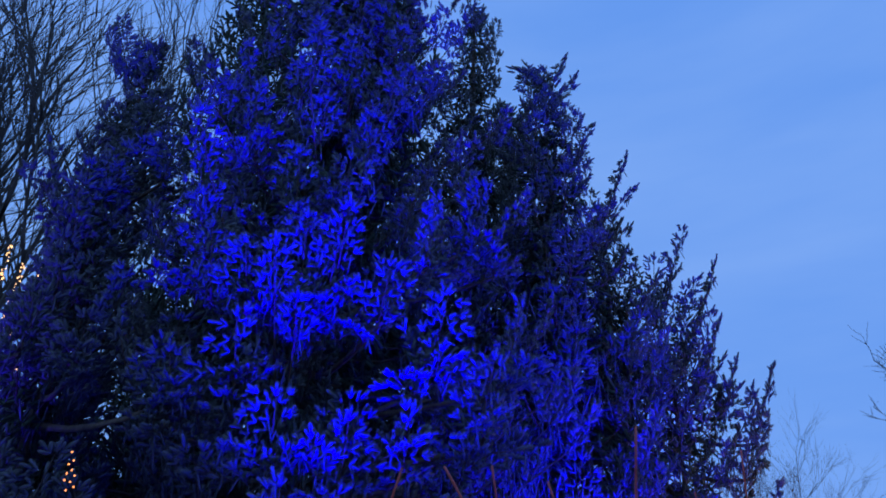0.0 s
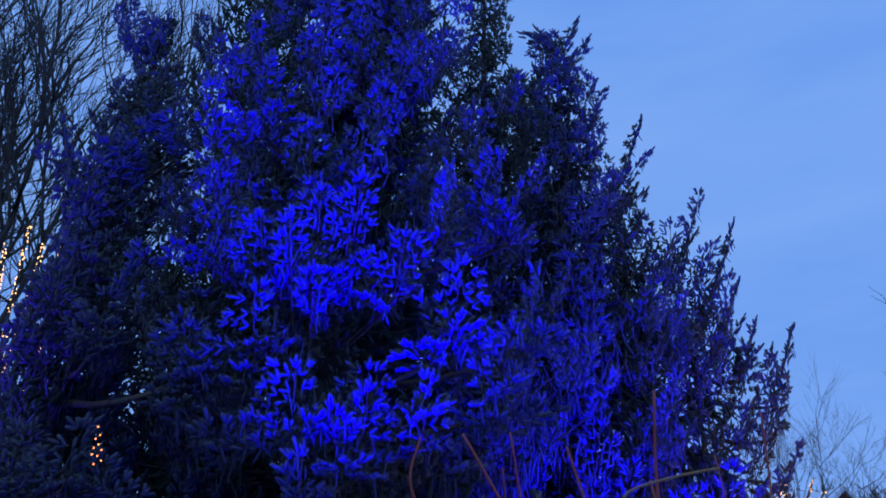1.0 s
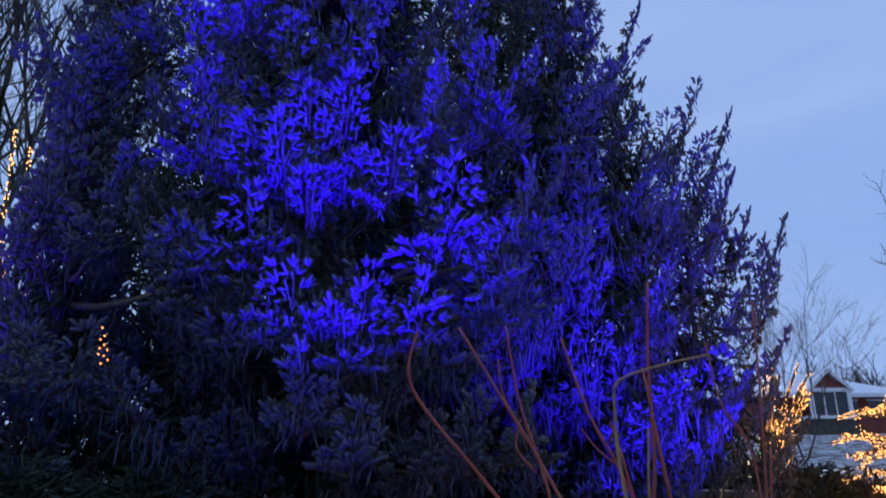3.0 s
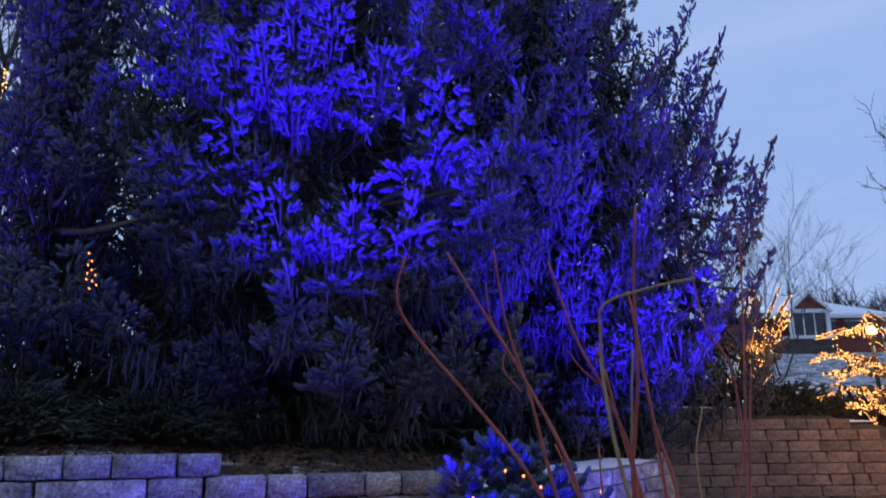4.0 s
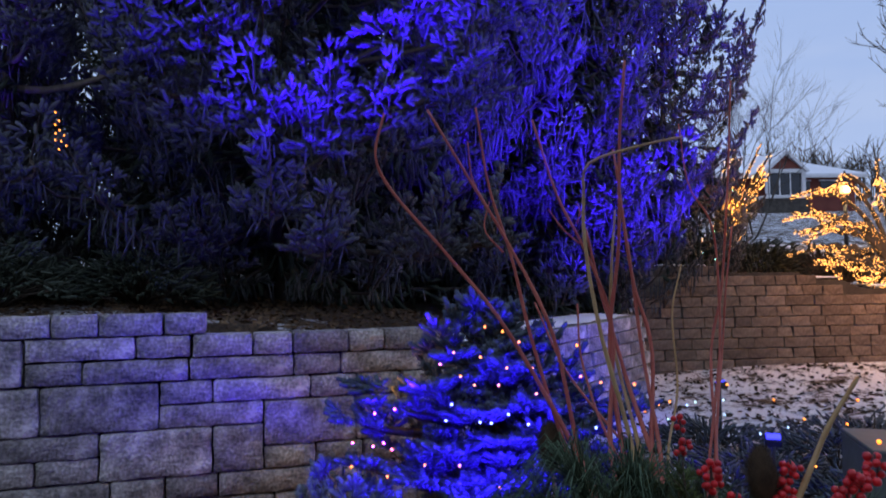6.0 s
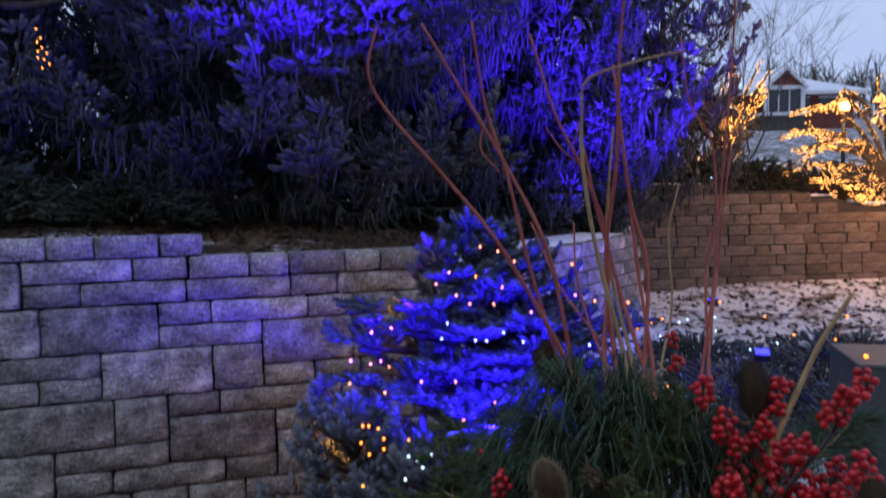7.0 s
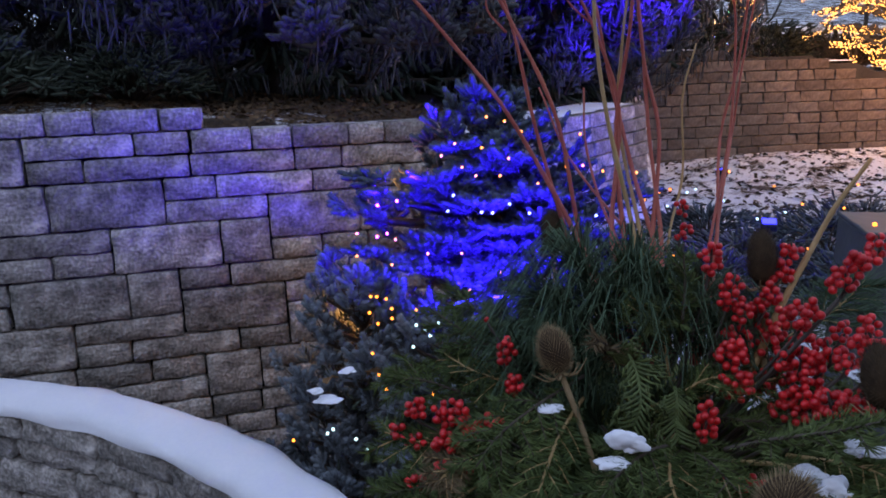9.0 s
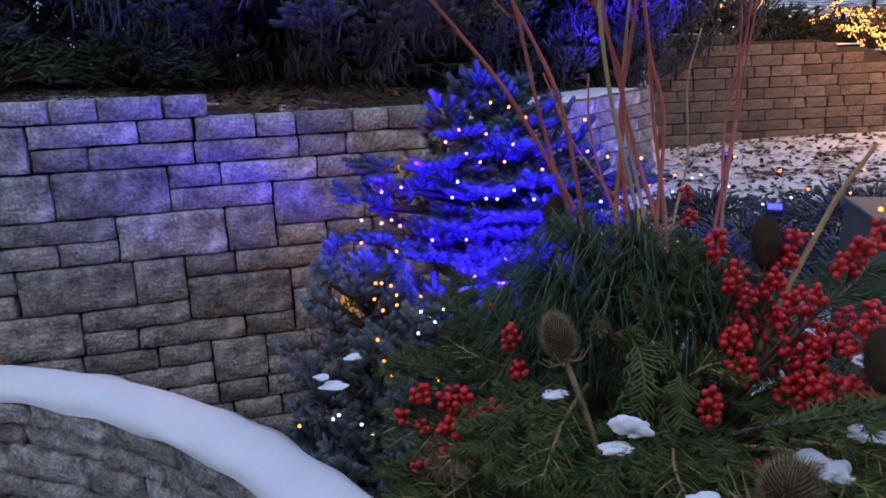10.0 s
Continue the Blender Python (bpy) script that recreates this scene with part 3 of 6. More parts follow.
def shoot_template(needles, sides=4, seed=1, out=1.7, tip=0.13, width=0.2):
    """A plump, blunt, needle-clad shoot along +z, 1 long and about 1 in radius."""
    g = np.random.default_rng(seed)
    v, f = [], []
    for z, r in ((0.0, 0.5), (0.4, 0.78), (0.9, 0.66)):
        for i in range(sides):
            a = 6.283 * (i + z) / sides
            v.append((r * math.cos(a), r * math.sin(a), z))
    v.append((0, 0, 1.0))
    for i in range(sides):
        j = (i + 1) % sides
        for k in (0, sides):
            f += [(k + i, k + j, k + sides + i), (k + j, k + sides + j, k + sides + i)]
        f.append((2 * sides + i, 2 * sides + j, 3 * sides))
    for q in range(needles):
        z, a = 0.04 + 0.9 * (q + g.uniform(0, 1)) / needles, q * 2.4 + g.uniform(-0.3, 0.3)
        c, s, k, far = math.cos(a), math.sin(a), len(v), out * g.uniform(0.75, 1.1)
        v += [(0.6 * c - width * s, 0.6 * s + width * c, z), (0.6 * c + width * s, 0.6 * s - width * c, z), (far * c, far * s, z + tip)]
        f.append((k, k + 1, k + 2))
    return np.array(v, float), np.array(f)


MASS = finger_template(3, 3, 9, 2.6, 0.10)
SHOOT = shoot_template(6, 3, 1, 1.6, 0.16, 0.22)
SHOOT_FAR = shoot_template(3, 3, 2, width=0.4)
SHOOT_NEAR = shoot_template(26, 4, 3, 1.75, 0.12, 0.11)


class Foliage:
    """Shoots, twigs and hanging strands gathered while a conifer is built."""

    def __init__(self, g, finger, thick, hang=1.0):
        self.g, self.finger, self.thick, self.hang = g, finger, thick, hang
        self.twigs = []
        self.shoots = ([], [], [], [])
        self.strands = ([], [], [], [])

    def shoot(self, p, d, k=1.0):
        g = self.g
        for store, val in zip(self.shoots, (p, d, self.finger * k * g.uniform(0.75, 1.2), self.thick * min(1.0, 0.5 + 0.5 * k) * g.uniform(0.85, 1.15))):
            store.append(val)

    def spray(self, base, lead, length, wide, pairs=0, rise=0.15):
        """A bough end: a leader with pairs of side twigs, all set with shoots, fringed below."""
        g, fin = self.g, self.finger
        lead = unit(lead)
        side = unit(np.cross(lead, (0.0, 0.0, 1.0)) + g.normal(0, 0.15, 3))
        nrm = np.cross(side, lead)
        t = np.linspace(0, 1, 5)[:, None]
        line = base + lead * length * t + nrm * rise * length * t ** 2
        self.twigs.append((line, np.linspace(0.007, 0.003, 5) * min(1, 2 * length + 0.2)))
        pairs = pairs or max(2, int(length / (1.0 * fin)))
        for i in range(pairs):
            q = (i + g.uniform(0.2, 0.7)) / pairs
            k = min(int(q * 4), 3)
            b = line[k] + (line[k + 1] - line[k]) * (q * 4 - k)
            for sgn in (-1, 1):
                tl = wide * (1 - 0.72 * q) * g.uniform(0.6, 1.15)
                dv = unit(side * sgn * g.uniform(0.7, 1.0) + lead * g.uniform(0.5, 0.85) + nrm * g.uniform(-0.15, 0.4))
                pp = unit(np.cross(dv, nrm))
                if fin < 0.065:
                    self.twigs.append((np.array([b, b + dv * tl]), [0.003, 0.0018]))
                nf = max(1, int(tl / (0.75 * fin)))
                for j in range(nf):
                    c = b + dv * tl * (j + 0.5) / nf
                    for s2 in (-1, 1):
                        self.shoot(c, dv * 0.8 + pp * s2 * g.uniform(0.35, 0.7) + nrm * g.uniform(-0.1, 0.5), 0.85)
                self.shoot(b + dv * tl * 0.8, dv + nrm * 0.2)
                for _ in range(int(g.uniform(0, 4.5) * self.hang * min(1, tl * 4))):
                    e = b + dv * tl * g.uniform(0.1, 0.9)
                    for store, val in zip(self.strands, (e, (g.normal(0, 0.25), g.normal(0, 0.25), -1.0), fin * g.uniform(0.8, 2.0) * self.hang ** 0.5, self.thick * g.uniform(0.3, 0.45))):
                        store.append(val)
            if i % 2:
                self.shoot(b, nrm * 0.9 + lead * 0.7 + g.normal(0, 0.15, 3), 0.85)
        self.shoot(line[4], line[4] - line[3], 1.15)
        for sgn in (-1, 1):
            self.shoot(line[4], unit(line[4] - line[3]) + side * sgn * 0.6, 0.8)


def spruce(label, x, y, top, radius, seed, gap=0.3, per=8, mat=None, base=None, skirt=0.12, power=0.75, group="spruces behind the wall", bare=0.38, finger=0.068, thick=0.0165, inner=1.0, mass=1.0, every=0.29, boughs=(), shape=None, back=0.12, droop=False, size=0.42, hang=1.0, steep=0.7):
    """A spruce: trunk, whorls of limbs that sag and rise at the tip, bough ends of plump shoots, fringes hanging below."""
    g = np.random.default_rng(seed)
    mat, shape = mat or NEEDLE, shape or SHOOT
    z0 = float(height(x, y)) - 0.05 if base is None else base
    h = top - z0
    tree = thing("spruce", label, "spruce tree", group, (x, y, z0))
    tz = np.linspace(0, h, 12)
    tr = 0.028 * h * 0.5 * (1 - tz / h) ** 0.9 + 0.006
    link("trunk", mesh_of("trunk", *tube_mesh([(np.stack([0 * tz, 0 * tz, tz], -1), tr)], 8), BARK, True), tree)
    limbs = []
    ip, idr, il, it = [], [], [], []
    fo = Foliage(g, finger, thick, hang)
    z = skirt * h * 0.5
    while z < h * 0.97:
        frac = z / h
        small = 1 - 0.35 * frac
        reach = radius * min(1.0, 0.72 + 1.6 * frac) * (1 - frac) ** power
        n = max(3, int(per * (0.55 + 0.45 * (1 - frac))))
        a0 = g.uniform(0, 6.28)
        for i in range(n):
            a = a0 + 6.283 * i / n + g.uniform(-0.3, 0.3)
            L = max(0.05, reach * g.uniform(0.6, 1.1))
            zz = z + g.uniform(-0.5, 0.5) * gap
            sag = (0.30 - 0.5 * frac) * g.uniform(0.7, 1.3)
            t = np.linspace(0, 1, 9)
            up = L * (0.55 * frac * t - sag * np.sin(t * 2.2) + 0.5 * np.maximum(t - 0.62, 0) ** 1.3)
            ca, sa = math.cos(a), math.sin(a)
            bend = g.uniform(-0.12, 0.12) * L * t ** 2
            pts = np.stack([ca * L * t - sa * bend, sa * L * t + ca * bend, zz + up], -1)
            pts[:, 2] = np.maximum(pts[:, 2], 0.12)
            limbs.append((pts[::2], np.linspace(0.012 + 0.010 * L, 0.004, 5)))
            # filler that closes gaps between the boughs
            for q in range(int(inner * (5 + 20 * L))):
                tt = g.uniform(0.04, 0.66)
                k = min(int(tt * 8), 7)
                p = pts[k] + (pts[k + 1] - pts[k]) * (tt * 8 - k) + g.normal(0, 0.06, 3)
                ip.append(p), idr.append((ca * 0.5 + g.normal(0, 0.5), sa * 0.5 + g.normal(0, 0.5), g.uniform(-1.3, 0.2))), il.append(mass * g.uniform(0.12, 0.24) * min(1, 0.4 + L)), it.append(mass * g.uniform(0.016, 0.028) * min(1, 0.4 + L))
            for q in range(int(hang * L * 30 * (1 - frac) * (back if sa > 0.4 else 1))):
                tt = g.uniform(0.35, 0.92)
                k = min(int(tt * 8), 7)
                p = pts[k] + (pts[k + 1] - pts[k]) * (tt * 8 - k) + np.array([-sa, ca, 0]) * g.normal(0, 0.10)
                drop = min(finger * g.uniform(1.5, 3.2), p[2] - 0.05)
                if drop > 0.05:
                    for store, val in zip(fo.strands, (p, (g.normal(0, 0.2), g.normal(0, 0.2), -1.0), drop, thick * g.uniform(0.3, 0.5))):
                        store.append(val)
            m = max(1, int(L * (1 - bare) / every * (back if sa > 0.4 else 1) * (0.2 if z0 + zz > 7.6 else 1)))
            for q in range(m):
                tt = 1 - (1 - bare) * (q + g.uniform(0, 0.5)) / m
                k = min(int(tt * 8), 7)
                p = pts[k] + (pts[k + 1] - pts[k]) * (tt * 8 - k)
                out = np.array([ca, sa, 0.0])
                side = np.array([-sa, ca, 0.0])
                off = g.uniform(-1, 1) * (1 - tt)
                lead = out * 0.7 + side * 1.4 * off + np.array([0, 0, steep * g.uniform(0.6, 1.3) + 0.5 * frac])
                S = min(size * small * g.uniform(0.75, 1.2), 0.25 * size + 0.8 * L)
                fo.spray(p + side * off * 0.5 * min(L, 1.0), lead, S, S * g.uniform(0.55, 0.75))
        z += gap * (1.0 - 0.45 * frac)
    # large bough ends that stand out from the crown
    for bx, by, bz, S, W in boughs:
        tip = np.array((bx - x, by - y, bz - z0))
        out = unit(np.array((tip[0], tip[1], 0.0)))
        lead = unit(out + np.array((0, 0, 0.3))) if droop else unit(out * 0.45 + np.array((0, 0, 1.0)))
        foot = tip - lead * S
        root = np.array((0, 0, max(0.2, foot[2] + 0.10 * np.hypot(tip[0], tip[1]))))
        limbs.append((spline([root, (root + foot) / 2 + (0, 0, -0.05), foot, foot + lead * 0.1], 8), np.linspace(0.03, 0.008, 8)))
        fo.spray(foot, lead, S, W, 0, 0.05)
        for _ in range(3):
            fo.spray(foot + g.normal(0, 0.06, 3) - out * g.uniform(0, 0.25), out * 0.8 + np.array((g.normal(0, 0.6), g.normal(0, 0.6), g.uniform(0.7, 1.6) if S > 0.58 else g.uniform(-0.1, 0.5))), S * 0.6, W * 0.8)
    for q in range(26):
        zt = h - 0.5 * q / 26 * min(1, h / 4)
        a = q * 2.4
        fo.shoot(np.array((0, 0, zt)), np.array((math.cos(a), math.sin(a), 0.9)), 0.35 + 0.7 * q / 26)
    fo.shoot(np.array((0, 0, h - 0.02)), np.array((0, 0, 1.0)), 2.2 if droop else 1.3)
    tagged(link("branchwork", mesh_of("branchwork", *tube_mesh(limbs + fo.twigs, 3), BARK), tree), kind="stuff")
    link("crown", mesh_of("crown", *scatter(*shape, *[np.array(k) for k in fo.shoots]), mat), tree)
    # inner filler takes the darker needles, so the crown's inner shade is coloured in
    link("inner_foliage", mesh_of("inner_foliage", *scatter(*MASS, np.array(ip), np.array(idr), np.array(il), np.array(it)), NEEDLE_SHADED), tree, "dark inner foliage, crown's inner shade put into its colour")
    if fo.strands[0]:
        link("hanging_foliage", mesh_of("hanging_foliage", *scatter(*STRAND, *[np.array(k) for k in fo.strands]), mat), tree)
    return tree


MAIN_BOUGHS = [(-0.88, 3.50, 3.69, 0.62, 0.40), (-0.05, 3.35, 3.15, 0.50, 0.34), (-1.48, 3.85, 4.94, 0.55, 0.36), (-0.84, 4.20, 5.88, 0.55, 0.36), (-0.12, 3.70, 3.96, 0.45, 0.30), (-0.84, 3.25, 2.54, 0.45, 0.34), (-0.48, 3.20, 2.42, 0.40, 0.30), (-1.48, 3.60, 3.67, 0.45, 0.32), (-0.19, 3.20, 2.46, 0.32, 0.24), (0.21, 3.40, 2.81, 0.45, 0.30), (0.17, 4.00, 4.28, 0.50, 0.30), (-1.36, 4.50, 6.73, 0.60, 0.36), (0.39, 3.70, 3.25, 0.50, 0.32), (-1.15, 3.40, 3.01, 0.40, 0.28), (-0.75, 3.90, 4.41, 0.40, 0.30), (-0.65, 4.50, 6.83, 0.60, 0.36), (-1.06, 3.75, 4.34, 0.45, 0.30), (-0.38, 3.50, 3.39, 0.35, 0.26), (-1.20, 3.50, 3.51, 0.40, 0.28), (0.33, 4.10, 4.08, 0.45, 0.28)]
MAIN_BOUGHS += [(0.05, 3.35, 1.92, 0.36, 0.22), (0.31, 3.40, 1.96, 0.36, 0.24), (-0.48, 3.20, 1.86, 0.30, 0.22), (-0.74, 3.15, 2.11, 0.36, 0.28)]
MAIN_BOUGHS += [(-1.50, 3.50, 2.84, 0.40, 0.28)]
spruce("tall spruce lit deep blue by garden floodlights", -1.15, 5.3, 9.6, 2.35, 31, gap=0.34, per=11, inner=0.9, power=0.85, boughs=MAIN_BOUGHS)
spruce("spruce with drooping boughs lit blue at the tips", -3.15, 5.35, 6.8, 0.5, 32, gap=0.3, per=8, power=0.6, boughs=[(-3.49, 5.10, 6.92, 0.70, 0.28), (-2.69, 4.90, 5.84, 0.50, 0.30), (-2.25, 4.60, 5.17, 0.50, 0.32), (-2.83, 4.80, 5.13, 0.50, 0.30)])
spruce("small spruce in violet half shade", -2.75, 4.6, 4.9, 0.48, 33, gap=0.3, per=8, power=0.7, boughs=[(-3.22, 4.40, 4.84, 0.50, 0.26), (-2.73, 4.20, 4.37, 0.40, 0.28), (-2.00, 3.85, 3.44, 0.45, 0.30), (-2.17, 3.85, 3.17, 0.40, 0.30), (-1.55, 3.60, 2.92, 0.40, 0.30), (-2.55, 4.00, 3.79, 0.40, 0.26)])
spruce("low dusky spruce beside the terrace", -4.1, 5.1, 3.2, 0.7, 40, gap=0.32, per=8, boughs=[(-2.26, 3.60, 2.30, 0.34, 0.24), (-1.94, 3.50, 2.30, 0.34, 0.24), (-2.50, 3.90, 3.32, 0.40, 0.30)])
spruce("slender spruce spire, half dark, half blue", 0.12, 6.9, 9.4, 1.5, 34, every=0.4, gap=0.36, per=9, power=1.0, finger=0.08, thick=0.0145)
spruce("spruce with rising bough tips lit blue", 0.9, 6.1, 7.2, 1.45, 35, gap=0.32, per=10, power=0.95, finger=0.08, thick=0.0145, boughs=[(1.18, 6.30, 7.63, 0.90, 0.29), (1.41, 6.20, 6.56, 0.70, 0.26), (0.77, 6.50, 7.69, 0.60, 0.26), (1.72, 6.00, 6.01, 1.10, 0.31)])
spruce("spruce at the end of the row with upswept tips", 1.56, 6.75, 5.5, 1.4, 36, gap=0.32, per=9, power=0.85, finger=0.08, thick=0.0145, boughs=[(2.33, 6.30, 5.37, 1.10, 0.34), (2.63, 6.40, 5.01, 1.20, 0.36), (2.61, 6.50, 4.43, 0.90, 0.31), (1.86, 6.00, 4.27, 0.70, 0.39)])
spruce("low spruce with ragged blue-lit edge", 2.2, 7.0, 4.2, 0.95, 37, gap=0.32, per=8, finger=0.08, thick=0.0145, boughs=[(3.18, 6.80, 4.09, 0.80, 0.29), (2.83, 6.80, 4.17, 0.60, 0.26), (2.99, 6.70, 3.57, 0.60, 0.29)])
# back row: its lack of light is put into the needle colour
DIM = dict(mat=NEEDLE_SHADED, finger=0.17, thick=0.024, every=0.42, size=0.6, shape=SHOOT_FAR, hang=0.3, back=0.05)
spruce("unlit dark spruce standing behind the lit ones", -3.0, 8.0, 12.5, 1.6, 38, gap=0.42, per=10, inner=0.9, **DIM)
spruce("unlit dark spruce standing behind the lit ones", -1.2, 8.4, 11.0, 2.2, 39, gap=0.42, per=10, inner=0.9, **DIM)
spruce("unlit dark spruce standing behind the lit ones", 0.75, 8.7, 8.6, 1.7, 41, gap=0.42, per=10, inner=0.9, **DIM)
# low pair added to close bright gaps seen through the lit row
spruce("unlit low spruce added to close bright gaps behind the row", -2.7, 7.3, 5.2, 1.7, 42, gap=0.36, per=9, inner=1.8, **DIM)
spruce("unlit low spruce added to close bright gaps behind the row", -0.4, 7.4, 4.6, 1.6, 43, gap=0.36, per=9, inner=1.8, **DIM)

# dwarf spruces in front of the wall
DWARF_TIPS = [(-0.31, 2.2, 1.06), (-0.27, 2.15, 0.93), (-0.2, 2.2, 1.1), (-0.05, 2.15, 1.15), (0.0, 2.1, 0.98), (0.1, 2.1, 1.08), (0.05, 2.2, 1.24), (0.2, 2.1, 1.0), (0.22, 2.2, 1.2), (0.3, 2.15, 1.1), (0.4, 2.2, 1.0), (0.45, 2.3, 1.16),
              (0.6, 2.35, 1.1), (0.68, 2.4, 1.04), (-0.1, 2.05, 0.9), (0.05, 2.02, 0.86), (0.3, 2.3, 1.25), (0.5, 2.2, 0.95), (0.25, 2.05, 0.9)]
spruce("small blue spruce flooded with blue light, dressed with string lights", 0.17, 2.45, 1.29, 0.60, 51, gap=0.125, per=9, mat=NEEDLE_BLUE, group="", base=0.25, skirt=0.02, power=0.9, bare=0.2, finger=0.062, thick=0.0135, inner=0.9, mass=0.45, every=0.11, shape=SHOOT_NEAR, size=0.19, hang=0.0, steep=0.3, back=0.5, droop=True, boughs=[(x, y, z, 0.19, 0.13) for x, y, z in DWARF_TIPS])
GREY = dict(mat=NEEDLE_GREY, group="", skirt=0.02, power=0.45, bare=0.2, finger=0.044, thick=0.0108, inner=1.0, mass=0.3, every=0.062, shape=SHOOT_NEAR, size=0.14, hang=0.0, steep=0.5, back=0.3)
spruce("dwarf blue spruce with dry leaves and snow caught in it", -0.26, 2.10, 0.84, 0.33, 52, gap=0.085, per=9, base=-0.10, **GREY)
spruce("dwarf blue spruce with dry leaves and snow caught in it", 0.0, 1.94, 0.74, 0.34, 53, gap=0.085, per=9, base=0.0, **GREY)

# ---- leafless trees ----


def bare_tree(label, x, y, tall, spread, seed, mat=GREY_BARK, levels=5, stems=3, name="bare_tree", category="tree", group="leafless trees", r0=0.11):
    g = np.random.default_rng(seed)
    z0 = float(height(x, y)) - 0.05
    tree = thing(name, label, category, group, (x, y, z0))
    trunk, twigs = [], []

    def grow(p, dvec, length, r, lev):
        n = 5
        pts = [p]
        dv = unit(dvec)
        for _ in range(n):
            dv = unit(dv + g.normal(0, 0.10, 3) + np.array([0, 0, 0.05]))
            pts.append(pts[-1] + dv * length / n)
        (trunk if lev == 0 else twigs).append((np.array(pts), np.linspace(r, r * 0.55, n + 1)))
        if lev >= levels:
            return
        for q in range(int(g.integers(3, 5))):
            k = int(g.integers(2, n + 1))
            b = unit(dv + g.normal(0, spread, 3) * np.array([1, 1, 0.5]))
            grow(pts[k], b, length * g.uniform(0.55, 0.85), r * 0.6, lev + 1)

    for s in range(stems):
        a = 6.28 * s / stems + g.uniform(0, 1)
        grow(np.array([0.05 * math.cos(a), 0.05 * math.sin(a), 0.0]), (0.25 * math.cos(a) * (stems > 1), 0.25 * math.sin(a) * (stems > 1), 1), tall * 0.36, r0, 0)
    link("trunk", mesh_of("trunk", *tube_mesh(trunk, 6), mat, True), tree)
    link("crown", mesh_of("crown", *tube_mesh(twigs, 3), mat), tree)
    return tree


bare_tree("leafless multi-stemmed tree with fine upright branches against the dusk sky", -8.5, 12.0, 15.5, 0.26, 61, levels=5, stems=6, r0=0.10)
bare_tree("leafless multi-stemmed tree with fine upright branches against the dusk sky", -10.2, 13.5, 15.5, 0.26, 62, levels=5, stems=4, r0=0.10)
bare_tree("thin leafless tree with spreading twigs, pale against the sky", 7.9, 18.0, 6.0, 0.45, 63, levels=5, stems=2, r0=0.026)
bare_tree("leafless tree with a dense rounded head of twigs", 16.0, 21.5, 9.5, 0.5, 64, levels=5, stems=2, r0=0.12)


def far_woods():
    g = np.random.default_rng(70)
    lines = []
    for _ in range(420):
        x, y = g.uniform(30, 110), g.uniform(75, 110)
        z = float(height(x, y)) - 0.2
        tall = g.uniform(4.5, 7.5)
        p = np.array([x, y, z])
        lines.append(([p, p + (g.normal(0, 0.2), 0, tall * 0.5), p + (g.normal(0, 0.5), 0, tall)], [0.10, 0.07, 0.02]))
        for _ in range(9):
            q = p + (0, 0, tall * g.uniform(0.25, 0.85))
            e = q + (g.normal(0, 1.0), g.normal(0, 0.5), g.uniform(0.6, 2.2))
            lines.append(([q, (q + e) / 2 + (0, 0, -0.1), e], [0.05, 0.035, 0.015]))
    me = mesh_of("far_woods", *tube_mesh(lines, 3), GREY_BARK)
    tagged(link("far_woods", me), "leafless grey woodland behind the house", "woods", kind="stuff")


far_woods()

# ---- house, lantern, lit trees and shrubs on the upper terrace ----


def slab(name, parent, lo, hi, mat, label="", bevel=0.0):
    c = [(a + b) / 2 for a, b in zip(lo, hi)]
    return link(name, box_mesh(name, [b - a for a, b in zip(lo, hi)], mat, bevel), parent, label, Matrix.Translation(c))


def prism(name, parent, pts, y0, y1, mat, label=""):
    """A flat outline in x and z, drawn out from y0 to y1."""
    n = len(pts)
    v = [(x, y0, z) for x, z in pts] + [(x, y1, z) for x, z in pts]
    f = [tuple(range(n)), tuple(range(2 * n - 1, n - 1, -1))] + [(i, n + i, n + (i + 1) % n, (i + 1) % n) for i in range(n)]
    return link(name, mesh_of(name, v, f, mat), parent, label)


